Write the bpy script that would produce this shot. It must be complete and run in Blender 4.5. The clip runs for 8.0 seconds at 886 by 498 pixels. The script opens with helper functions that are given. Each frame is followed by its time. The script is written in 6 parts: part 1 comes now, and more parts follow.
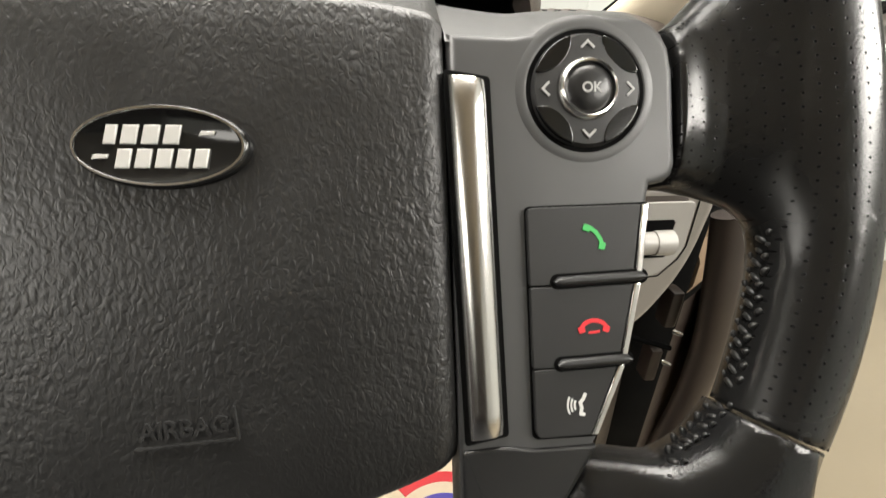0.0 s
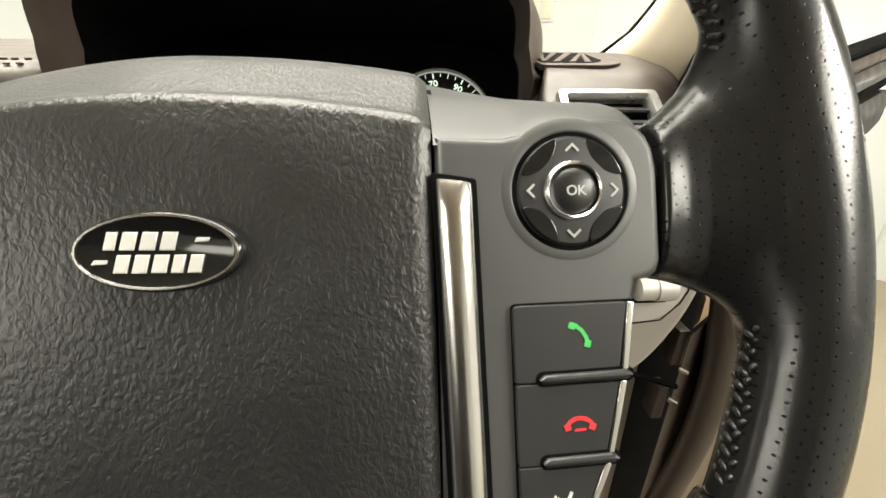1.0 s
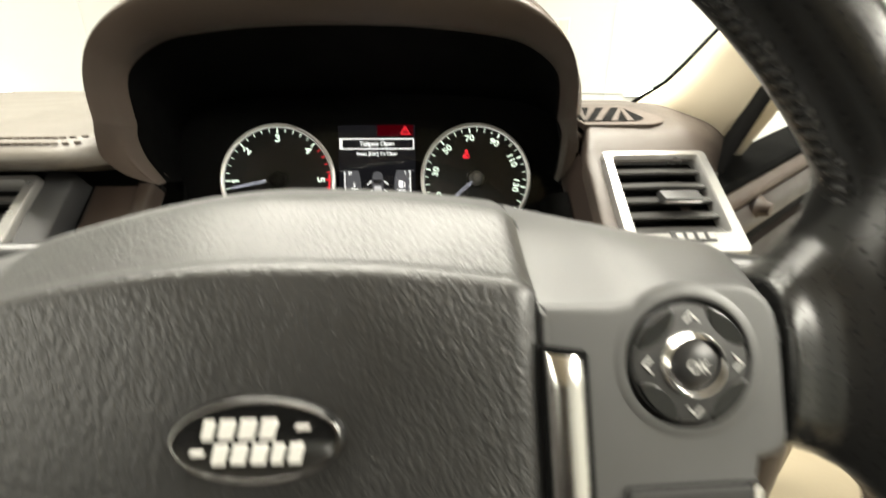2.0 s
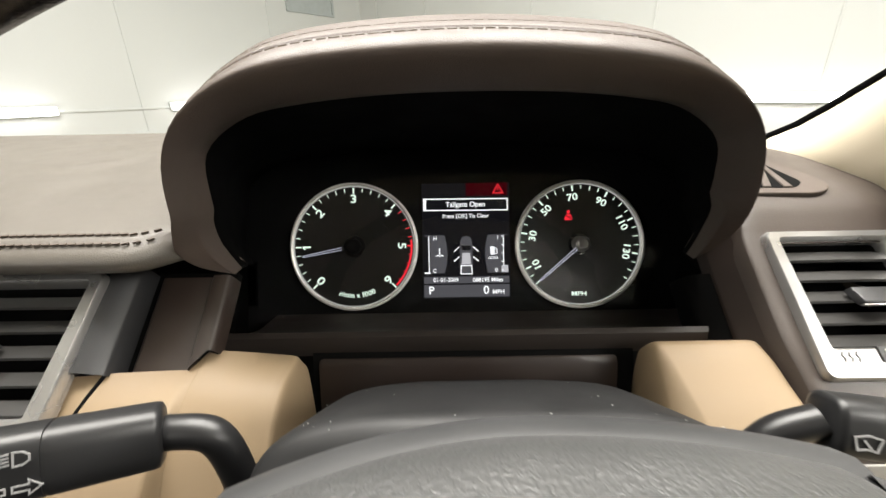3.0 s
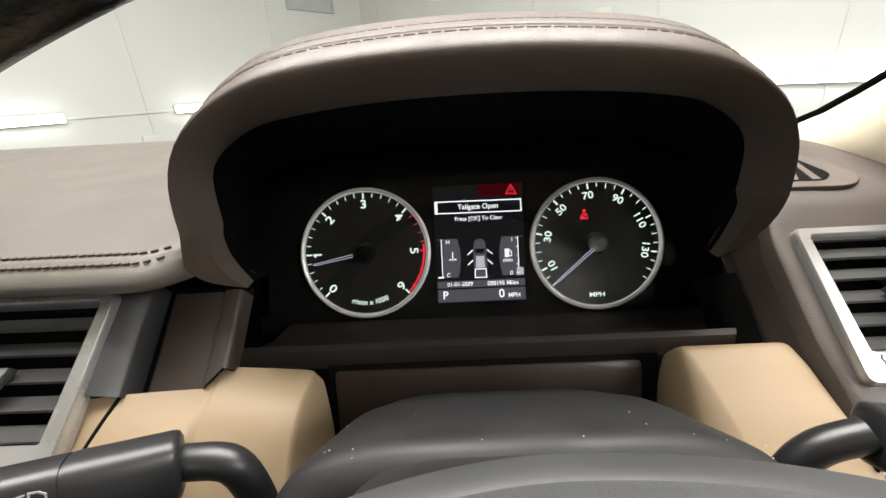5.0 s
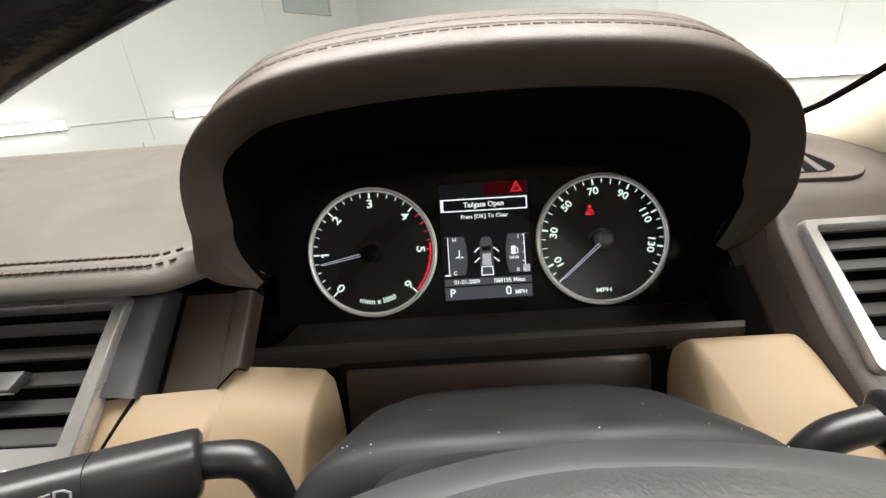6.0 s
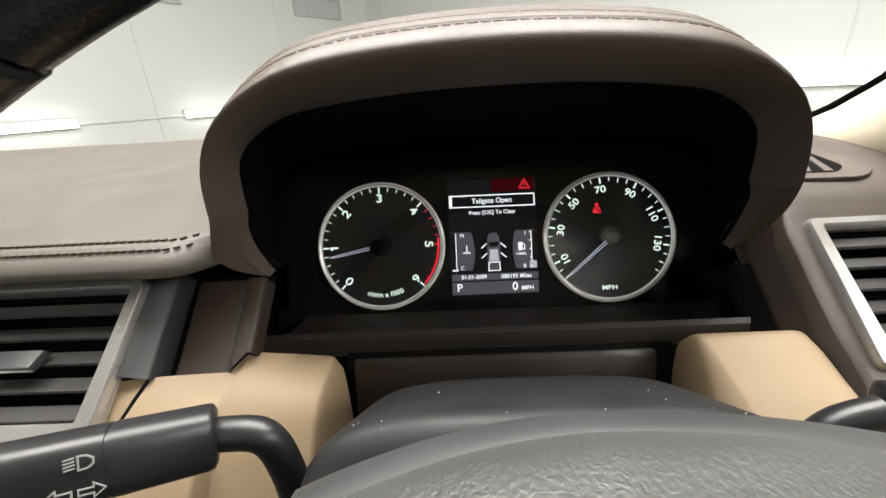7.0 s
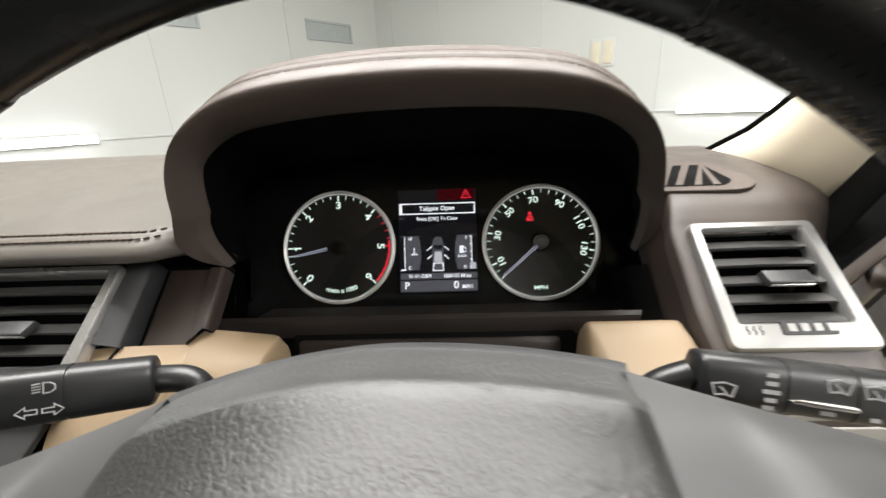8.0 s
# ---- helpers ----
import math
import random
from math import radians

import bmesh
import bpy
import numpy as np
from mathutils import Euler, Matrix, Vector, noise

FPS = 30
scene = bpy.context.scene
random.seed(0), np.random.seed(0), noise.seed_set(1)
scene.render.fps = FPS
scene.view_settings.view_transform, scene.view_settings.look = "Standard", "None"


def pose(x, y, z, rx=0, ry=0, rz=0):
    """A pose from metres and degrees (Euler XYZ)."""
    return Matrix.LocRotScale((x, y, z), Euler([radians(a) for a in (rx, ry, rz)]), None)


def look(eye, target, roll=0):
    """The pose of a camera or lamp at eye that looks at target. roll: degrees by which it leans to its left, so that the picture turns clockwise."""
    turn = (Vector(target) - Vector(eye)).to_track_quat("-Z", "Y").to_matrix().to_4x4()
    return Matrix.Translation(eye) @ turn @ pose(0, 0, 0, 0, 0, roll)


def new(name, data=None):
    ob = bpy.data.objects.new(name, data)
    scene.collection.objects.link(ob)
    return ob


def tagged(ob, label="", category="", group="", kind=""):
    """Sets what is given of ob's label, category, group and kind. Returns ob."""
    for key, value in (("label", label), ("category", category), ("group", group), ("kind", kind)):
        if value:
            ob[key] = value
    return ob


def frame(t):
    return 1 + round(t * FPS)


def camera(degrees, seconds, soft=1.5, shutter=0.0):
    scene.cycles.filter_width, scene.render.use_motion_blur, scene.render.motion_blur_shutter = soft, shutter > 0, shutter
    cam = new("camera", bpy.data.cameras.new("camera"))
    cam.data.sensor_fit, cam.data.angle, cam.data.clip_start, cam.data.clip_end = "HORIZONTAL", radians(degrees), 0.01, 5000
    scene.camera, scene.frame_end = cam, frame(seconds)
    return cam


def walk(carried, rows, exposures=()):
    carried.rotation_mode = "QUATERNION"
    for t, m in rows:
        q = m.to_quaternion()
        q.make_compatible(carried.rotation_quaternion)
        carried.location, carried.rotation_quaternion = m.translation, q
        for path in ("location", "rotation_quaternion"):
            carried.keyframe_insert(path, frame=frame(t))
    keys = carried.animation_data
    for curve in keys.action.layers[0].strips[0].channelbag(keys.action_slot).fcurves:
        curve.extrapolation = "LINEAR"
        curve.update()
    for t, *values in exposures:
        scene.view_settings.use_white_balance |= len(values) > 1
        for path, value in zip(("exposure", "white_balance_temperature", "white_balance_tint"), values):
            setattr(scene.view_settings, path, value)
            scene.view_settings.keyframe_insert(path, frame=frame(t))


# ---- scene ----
cam = camera(95.1, 8.0, shutter=0.4)
PATH = [
    (0, (0.0657, 0.0013, 1.1515), (0.2501, 1.7812, 0.2582), 0.54),
    (0.5, (0.0683, 0.0059, 1.1626), (0.238, 1.8026, 0.3006), 0.76),
    (1, (0.0717, 0.0082, 1.1724), (0.2213, 1.8258, 0.3514), 0.48),
    (1.5, (0.0743, 0.0104, 1.1773), (0.199, 1.8406, 0.3805), 0.19),
    (1.7, (0.0728, 0.0144, 1.1813), (0.1864, 1.8496, 0.3946), -0.38),
    (1.8, (0.0663, 0.0167, 1.1883), (0.1703, 1.8558, 0.4094), -0.14),
    (2, (0.049, 0.0318, 1.2072), (0.1342, 1.8853, 0.4607), -0.22),
    (2.2, (0.0323, 0.0488, 1.224), (0.0901, 1.9088, 0.4912), -0.38),
    (3.3, (-0.0241, 0.1195, 1.2518), (-0.046, 1.9771, 0.5109), -1.32),
    (3.5, (-0.0238, 0.12, 1.2528), (-0.0469, 1.9738, 0.5024), -1.34),
    (4, (-0.0244, 0.1209, 1.2547), (-0.0499, 1.9723, 0.4987), -1.76),
    (4.5, (-0.0237, 0.1215, 1.2563), (-0.0631, 1.9692, 0.4918), -2.42),
    (6, (-0.0289, 0.1194, 1.2554), (-0.0836, 1.9671, 0.4919), -4.29),
    (6.5, (-0.034, 0.1158, 1.2539), (-0.0961, 1.9637, 0.4916), -4.01),
    (7, (-0.0325, 0.1117, 1.2494), (-0.1068, 1.9677, 0.508), -3.47),
    (7.5, (-0.0222, 0.0984, 1.246), (-0.1153, 1.9647, 0.5329), -3.15),
    (7.7, (-0.0046, 0.0853, 1.2433), (-0.1139, 1.9614, 0.559), -2.95),
    (8, (0.0294, 0.0654, 1.2479), (-0.0874, 1.9512, 0.5919), -2.93),
]
walk(cam, [(t, look(eye, target, roll)) for t, eye, target, roll in PATH],
     [(0, -0.1, 6650, 9), (0.5, 0.06, 6800, 6), (1.0, 0.14, 6950, 6), (1.5, 0.25, 6950, 6), (2.0, 0.4, 7000, 5), (2.2, 0.5, 7000, 5), (3.3, -0.22, 6500, 10), (7.7, -0.22, 6400, 10), (8.0, -0.2, 6350, 10)])

# ---- world and lights ----
world = bpy.data.worlds.new("world")
scene.world = world
world.use_nodes = True
world.node_tree.nodes["Background"].inputs[0].default_value = (0.9, 0.95, 1.0, 1)
world.node_tree.nodes["Background"].inputs[1].default_value = 0.02


def area_lamp(name, eye, target, sx, sy, watts, colour=(1.0, 0.968, 0.92)):
    lamp = bpy.data.lights.new(name, "AREA")
    lamp.shape, lamp.size, lamp.size_y, lamp.energy, lamp.color = "RECTANGLE", sx, sy, watts, colour
    ob = new(name, lamp)
    ob.matrix_basis = look(eye, target)
    return ob


area_lamp("ceiling_lamp_front", (-0.05, 0.75, 2.85), (-0.05, 0.75, 0), 2.4, 1.2, 205)
# Two added fills, unseen, brightening wheel and dash from left and right rear.
area_lamp("wall_lamp_left", (-2.25, -1.2, 1.75), (0.0, 0.1, 1.1), 1.6, 0.45, 17)
area_lamp("wall_lamp_right", (2.1, -1.0, 2.35), (0.0, 0.0, 1.0), 2.0, 0.6, 94)


# ---- materials ----
def shader(name, colour, rough, metal=0.0, coat=0.0, spec=0.5):
    m = bpy.data.materials.new(name)
    m.use_nodes = True
    b = m.node_tree.nodes["Principled BSDF"]
    b.inputs["Base Color"].default_value = (*colour, 1)
    b.inputs["Roughness"].default_value = rough
    b.inputs["Metallic"].default_value = metal
    b.inputs["Coat Weight"].default_value = coat
    b.inputs["Coat Roughness"].default_value = 0.15
    b.inputs["Specular IOR Level"].default_value = spec
    return m, m.node_tree.nodes, m.node_tree.links, b


def noise_node(nodes, links, vec, scale, detail=3.0):
    n = nodes.new("ShaderNodeTexNoise")
    n.inputs["Scale"].default_value = scale
    n.inputs["Detail"].default_value = detail
    links.new(vec, n.inputs["Vector"])
    return n


def ramp(nodes, links, fac, a, b, lo=0.3, hi=0.7):
    r = nodes.new("ShaderNodeMapRange")
    r.inputs["From Min"].default_value, r.inputs["From Max"].default_value = lo, hi
    r.inputs["To Min"].default_value, r.inputs["To Max"].default_value = a, b
    links.new(fac, r.inputs["Value"])
    return r.outputs[0]


def grained(name, colour, rough, metal=0.0, fine=900.0, depth=0.00005, vary=0.12, blotch=25.0, rvary=0.08, coat=0.0, spec=0.5):
    """A plain surface with fine relief, faint blotches in colour and uneven gloss."""
    m, nodes, links, b = shader(name, colour, rough, metal, coat, spec)
    vec = nodes.new("ShaderNodeTexCoord").outputs["Object"]
    big = noise_node(nodes, links, vec, blotch)
    small = noise_node(nodes, links, vec, fine, 4)
    mix = nodes.new("ShaderNodeMix")
    mix.data_type, mix.blend_type = "RGBA", "MIX"
    mix.inputs["A"].default_value = (*[c * (1 - vary) for c in colour], 1)
    mix.inputs["B"].default_value = (*[min(1, c * (1 + vary)) for c in colour], 1)
    links.new(big.outputs["Fac"], mix.inputs["Factor"])
    links.new(mix.outputs["Result"], b.inputs["Base Color"])
    links.new(ramp(nodes, links, big.outputs["Fac"], max(0.02, rough - rvary), min(1, rough + rvary)), b.inputs["Roughness"])
    bump = nodes.new("ShaderNodeBump")
    bump.inputs["Distance"].default_value = depth
    links.new(small.outputs["Fac"], bump.inputs["Height"])
    links.new(bump.outputs["Normal"], b.inputs["Normal"])
    return m


def leather(name, colour, rough, cell=450.0, depth=0.00025, stretch=(1, 1, 1), vary=0.15, spec=0.5, fine=2500.0):
    """Wrinkled hide: uneven cells with creases between them, over a fine grain."""
    m, nodes, links, b = shader(name, colour, rough, 0, 0, spec)
    vec = nodes.new("ShaderNodeTexCoord").outputs["Object"]
    warp = noise_node(nodes, links, vec, 130, 3)
    add = nodes.new("ShaderNodeVectorMath")
    add.operation = "MULTIPLY_ADD"
    links.new(warp.outputs["Color"], add.inputs[0])
    add.inputs[1].default_value = (0.0035, 0.0035, 0.0035)
    links.new(vec, add.inputs[2])
    mp = nodes.new("ShaderNodeMapping")
    mp.inputs["Scale"].default_value = stretch
    mp.inputs["Rotation"].default_value = (0, 0, 0.5)
    links.new(add.outputs[0], mp.inputs["Vector"])
    vor = nodes.new("ShaderNodeTexVoronoi")
    vor.feature = "DISTANCE_TO_EDGE"
    vor.inputs["Scale"].default_value = cell
    links.new(mp.outputs[0], vor.inputs["Vector"])
    vor2 = nodes.new("ShaderNodeTexVoronoi")
    vor2.feature = "SMOOTH_F1"
    vor2.inputs["Scale"].default_value = cell * 0.55
    links.new(mp.outputs[0], vor2.inputs["Vector"])
    sharp = ramp(nodes, links, vor.outputs["Distance"], 0.0, 1.0, 0.0, 0.28)
    grain = noise_node(nodes, links, vec, fine, 3)
    patches = noise_node(nodes, links, vec, 30, 3)
    h = nodes.new("ShaderNodeMath")
    h.operation = "MULTIPLY_ADD"
    links.new(vor2.outputs["Distance"], h.inputs[0])
    h.inputs[1].default_value = -0.4
    links.new(sharp, h.inputs[2])
    h2 = nodes.new("ShaderNodeMath")
    h2.operation = "MULTIPLY_ADD"
    links.new(grain.outputs["Fac"], h2.inputs[0])
    h2.inputs[1].default_value = 0.25
    links.new(h.outputs[0], h2.inputs[2])
    bump = nodes.new("ShaderNodeBump")
    bump.inputs["Distance"].default_value = depth
    links.new(h2.outputs[0], bump.inputs["Height"])
    links.new(ramp(nodes, links, patches.outputs["Fac"], 0.6, 1.0), bump.inputs["Strength"])
    links.new(bump.outputs["Normal"], b.inputs["Normal"])
    mix = nodes.new("ShaderNodeMix")
    mix.data_type = "RGBA"
    mix.inputs["A"].default_value = (*[c * (1 - vary) for c in colour], 1)
    mix.inputs["B"].default_value = (*[min(1, c * (1 + vary)) for c in colour], 1)
    links.new(patches.outputs["Fac"], mix.inputs["Factor"])
    links.new(mix.outputs["Result"], b.inputs["Base Color"])
    links.new(ramp(nodes, links, patches.outputs["Fac"], rough - 0.07, rough + 0.07), b.inputs["Roughness"])
    return m


def creased(name, colour, rough, scale, depth, stretch, spec=0.5, vary=0.12, sheen=0.0):
    """Soft grained hide: long meandering creases between rounded swellings, stronger in some places than in others."""
    m, nodes, links, b = shader(name, colour, rough, 0, 0, spec)
    b.inputs["Sheen Weight"].default_value = sheen
    vec = nodes.new("ShaderNodeTexCoord").outputs["Object"]
    mp = nodes.new("ShaderNodeMapping")
    mp.inputs["Scale"].default_value = stretch
    mp.inputs["Rotation"].default_value = (0, 0, 0.35)
    links.new(vec, mp.inputs["Vector"])
    n = noise_node(nodes, links, mp.outputs[0], scale, 1.5)
    n.inputs["Distortion"].default_value = 0.35
    away = nodes.new("ShaderNodeMath")
    away.operation = "SUBTRACT"
    links.new(n.outputs["Fac"], away.inputs[0])
    away.inputs[1].default_value = 0.5
    flat = nodes.new("ShaderNodeMath")
    flat.operation = "ABSOLUTE"
    links.new(away.outputs[0], flat.inputs[0])
    r = nodes.new("ShaderNodeMapRange")
    r.interpolation_type = "SMOOTHSTEP"
    r.inputs["From Max"].default_value = 0.2
    r.inputs["To Max"].default_value = 0.7
    links.new(flat.outputs[0], r.inputs["Value"])
    warp = noise_node(nodes, links, vec, 160, 2)
    bent = nodes.new("ShaderNodeVectorMath")
    bent.operation = "MULTIPLY_ADD"
    links.new(warp.outputs["Color"], bent.inputs[0])
    bent.inputs[1].default_value = (0.003, 0.003, 0.003)
    links.new(mp.outputs[0], bent.inputs[2])
    pebbles = nodes.new("ShaderNodeTexVoronoi")
    pebbles.feature = "SMOOTH_F1"
    pebbles.inputs["Scale"].default_value = scale * 0.95
    pebbles.inputs["Smoothness"].default_value = 0.35
    links.new(bent.outputs[0], pebbles.inputs["Vector"])
    swell = ramp(nodes, links, pebbles.outputs["Distance"], 1.0, 0.0, 0.1, 0.75)
    heights = [r.outputs[0], swell]
    grain = noise_node(nodes, links, vec, 2600, 2)
    patches = noise_node(nodes, links, vec, 20, 3)
    total = nodes.new("ShaderNodeMath")
    links.new(heights[0], total.inputs[0])
    links.new(heights[1], total.inputs[1])
    fine = nodes.new("ShaderNodeMath")
    fine.operation = "MULTIPLY_ADD"
    links.new(grain.outputs["Fac"], fine.inputs[0])
    fine.inputs[1].default_value = 0.2
    links.new(total.outputs[0], fine.inputs[2])
    bump = nodes.new("ShaderNodeBump")
    bump.inputs["Distance"].default_value = depth
    links.new(fine.outputs[0], bump.inputs["Height"])
    links.new(ramp(nodes, links, patches.outputs["Fac"], 0.3, 1.0), bump.inputs["Strength"])
    links.new(bump.outputs["Normal"], b.inputs["Normal"])
    mix = nodes.new("ShaderNodeMix")
    mix.data_type = "RGBA"
    mix.inputs["A"].default_value = (*[c * (1 - vary) for c in colour], 1)
    mix.inputs["B"].default_value = (*[c * (1 + vary) for c in colour], 1)
    links.new(patches.outputs["Fac"], mix.inputs["Factor"])
    links.new(mix.outputs["Result"], b.inputs["Base Color"])
    links.new(ramp(nodes, links, patches.outputs["Fac"], rough - 0.05, rough + 0.07), b.inputs["Roughness"])
    return m


def perforated(name, colour, rough, step=0.0042, hole=0.00055):
    """Smooth rim leather with rows of punched holes and handling wear; holes follow the UV map, which is in metres."""
    m, nodes, links, b = shader(name, colour, rough)
    tc = nodes.new("ShaderNodeTexCoord")
    vec = tc.outputs["Object"]
    sep = nodes.new("ShaderNodeSeparateXYZ")
    links.new(tc.outputs["UV"], sep.inputs[0])

    def op(kind, a, c=None):
        n = nodes.new("ShaderNodeMath")
        n.operation = kind
        for i, v in enumerate((a, c)):
            if v is None:
                continue
            if isinstance(v, (int, float)):
                n.inputs[i].default_value = v
            else:
                links.new(v, n.inputs[i])
        return n.outputs[0]

    u, v = op("DIVIDE", sep.outputs[0], step), op("DIVIDE", sep.outputs[1], step * 0.9)
    shift = op("MULTIPLY", op("MODULO", op("FLOOR", v), 2.0), 0.5)
    du = op("SUBTRACT", op("FRACT", op("ADD", u, shift)), 0.5)
    dv = op("SUBTRACT", op("FRACT", v), 0.5)
    dist = op("MULTIPLY", op("SQRT", op("ADD", op("MULTIPLY", du, du), op("MULTIPLY", dv, dv))), step)
    dot = ramp(nodes, links, dist, 0.0, 1.0, hole * 0.6, hole * 1.3)
    wear = noise_node(nodes, links, vec, 22, 4)
    fine = noise_node(nodes, links, vec, 1400, 3)
    crease = noise_node(nodes, links, vec, 160, 4)
    h = op("ADD", op("MULTIPLY", dot, 0.17), op("ADD", op("MULTIPLY", fine.outputs["Fac"], 0.12), op("MULTIPLY", crease.outputs["Fac"], 0.2)))
    bump = nodes.new("ShaderNodeBump")
    bump.inputs["Distance"].default_value = 0.0004
    bump.inputs["Strength"].default_value = 0.7
    links.new(h, bump.inputs["Height"])
    links.new(bump.outputs["Normal"], b.inputs["Normal"])
    mix = nodes.new("ShaderNodeMix")
    mix.data_type = "RGBA"
    mix.inputs["A"].default_value = (0.004, 0.004, 0.004, 1)
    mix.inputs["B"].default_value = (*colour, 1)
    links.new(dot, mix.inputs["Factor"])
    links.new(mix.outputs["Result"], b.inputs["Base Color"])
    links.new(ramp(nodes, links, wear.outputs["Fac"], rough - 0.1, rough + 0.12), b.inputs["Roughness"])
    links.new(ramp(nodes, links, dist, 0.12, 0.5, hole * 0.8, hole * 1.5), b.inputs["Specular IOR Level"])
    return m


def glow(name, colour, strength):
    m = bpy.data.materials.new(name)
    m.use_nodes = True
    nodes, links = m.node_tree.nodes, m.node_tree.links
    nodes.clear()
    e, out = nodes.new("ShaderNodeEmission"), nodes.new("ShaderNodeOutputMaterial")
    e.inputs[0].default_value, e.inputs[1].default_value = (*colour, 1), strength
    links.new(e.outputs[0], out.inputs[0])
    return m


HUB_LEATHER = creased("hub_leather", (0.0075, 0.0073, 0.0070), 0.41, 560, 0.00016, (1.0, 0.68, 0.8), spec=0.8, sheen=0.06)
# Same leather as the face; the paler base holds the shoulder's glancing light.
HUB_TOP_LIT = creased("hub_top_leather_lit", (0.046, 0.047, 0.047), 0.44, 560, 0.00017, (1.0, 0.80, 0.8), spec=0.85, sheen=0.14)
RIM_LEATHER = perforated("rim_leather", (0.0105, 0.0104, 0.0103), 0.24, 0.0038, 0.00032)
SPOKE_LEATHER = grained("smooth_leather", (0.010, 0.010, 0.0102), 0.22, fine=1100, depth=0.00012, rvary=0.12)
SATIN = grained("satin_black_plastic", (0.055, 0.055, 0.0555), 0.46, fine=2600, depth=0.00003, spec=0.7)
FOOT = grained("panel_foot_plastic", (0.014, 0.014, 0.0143), 0.36, fine=2600, depth=0.00002, spec=0.6)
BACK = grained("back_cover_plastic", (0.040, 0.0405, 0.0415), 0.52, fine=2200, depth=0.00004, spec=0.5)
BUTTON = grained("button_plastic", (0.017, 0.017, 0.017), 0.5, fine=3000, depth=0.00002)
GLOSS = grained("gloss_black", (0.008, 0.008, 0.008), 0.12, fine=300, depth=0.000005, rvary=0.04)
GROOVE = grained("dark_gap", (0.002, 0.002, 0.002), 0.85, fine=500, spec=0.1)
CHROME = grained("satin_chrome", (0.84, 0.82, 0.80), 0.21, 1.0, fine=900, depth=0.000008, vary=0.03, rvary=0.04)
SILVER = grained("silver_paint", (0.48, 0.475, 0.468), 0.33, 0.8, fine=2500, depth=0.00001, vary=0.04)
BADGE_SILVER = grained("badge_silver", (0.62, 0.61, 0.58), 0.4, 0.3, fine=2500, depth=0.00001, vary=0.04)
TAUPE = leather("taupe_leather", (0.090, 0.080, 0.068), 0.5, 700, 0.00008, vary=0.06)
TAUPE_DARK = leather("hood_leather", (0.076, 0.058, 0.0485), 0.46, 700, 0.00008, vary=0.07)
# Dark taupe of the dash end, deepened further for shade beside the hood.
END_LEATHER_SHADED = leather("dash_end_leather_shaded", (0.056, 0.044, 0.037), 0.46, 700, 0.00008, vary=0.07)
BROWN = grained("brown_plastic", (0.027, 0.0185, 0.0145), 0.45, fine=1800, depth=0.00006)
BROWN_DARK = grained("dark_brown_plastic", (0.022, 0.015, 0.0125), 0.4, fine=1800, depth=0.00005)
TAN = grained("tan_plastic", (0.27, 0.196, 0.119), 0.55, fine=1700, depth=0.00008, vary=0.05)
CREAM = grained("cream_cloth", (0.62, 0.55, 0.42), 0.85, fine=2200, depth=0.00015, vary=0.04)
LINING = grained("black_lining", (0.0018, 0.0018, 0.0018), 0.8, fine=1500, depth=0.00004, spec=0.06)
DIAL = grained("dial_black", (0.0038, 0.0033, 0.0031), 0.45, fine=900, depth=0.00001, spec=0.3)
SHROUD = grained("shroud_plastic", (0.0115, 0.0115, 0.0118), 0.55, fine=1900, depth=0.00006, spec=0.35)
CHARCOAL = grained("charcoal_plastic", (0.022, 0.022, 0.023), 0.45, fine=1900, depth=0.00005)
LOUVRE = grained("vent_blade_plastic", (0.024, 0.023, 0.022), 0.4, fine=1900, depth=0.00003)
GREY_PANEL = grained("grey_switch_panel", (0.27, 0.25, 0.225), 0.42, fine=2200, depth=0.00003, vary=0.05)
GREY_KNOB = grained("grey_knob_plastic", (0.40, 0.385, 0.36), 0.4, fine=2200, depth=0.00003, vary=0.05)
STALK = grained("stalk_plastic", (0.013, 0.013, 0.0135), 0.36, fine=2200, depth=0.00003)
LEDGE = grained("ledge_plastic", (0.021, 0.0165, 0.0142), 0.5, fine=1800, depth=0.00005, spec=0.35)
BEIGE = grained("beige_door_plastic", (0.135, 0.105, 0.070), 0.6, fine=1500, depth=0.0001, vary=0.06)
DOOR_BROWN = grained("door_brown_plastic", (0.050, 0.034, 0.026), 0.5, fine=1600, depth=0.00008)
# Darker than rubber itself: the roof's shade on the seals is in the base.
RUBBER_SHADED = grained("black_rubber_shaded", (0.0014, 0.0014, 0.0014), 0.9, fine=1200, spec=0.04)
STITCH = grained("brown_thread", (0.19, 0.155, 0.13), 0.7, fine=4000, depth=0.0001)
DASH_THREAD = grained("dark_brown_thread", (0.072, 0.054, 0.041), 0.7, fine=4000, depth=0.0001)
STITCH_BLACK = grained("black_thread", (0.02, 0.02, 0.02), 0.3, fine=4000, depth=0.0001)
MARK = grained("printed_light_grey", (0.62, 0.62, 0.60), 0.5, fine=2000, depth=0.000005)
PAD_MARK = grained("pad_print", (0.40, 0.40, 0.39), 0.5, fine=2000, depth=0.000005)
STALK_MARK = grained("faded_grey_print", (0.27, 0.27, 0.27), 0.5, fine=2000, depth=0.000005)
GREEN = grained("printed_green", (0.05, 0.42, 0.10), 0.5, fine=2000, depth=0.000005)
RED = grained("printed_red", (0.70, 0.03, 0.04), 0.5, fine=2000, depth=0.000005)
WALL = grained("white_wall_panel", (0.60, 0.62, 0.605), 0.55, fine=40, depth=0.0004, vary=0.02, blotch=1.2)
FLOOR = grained("beige_floor_paint", (0.28, 0.235, 0.165), 0.5, fine=60, depth=0.0005, blotch=2)
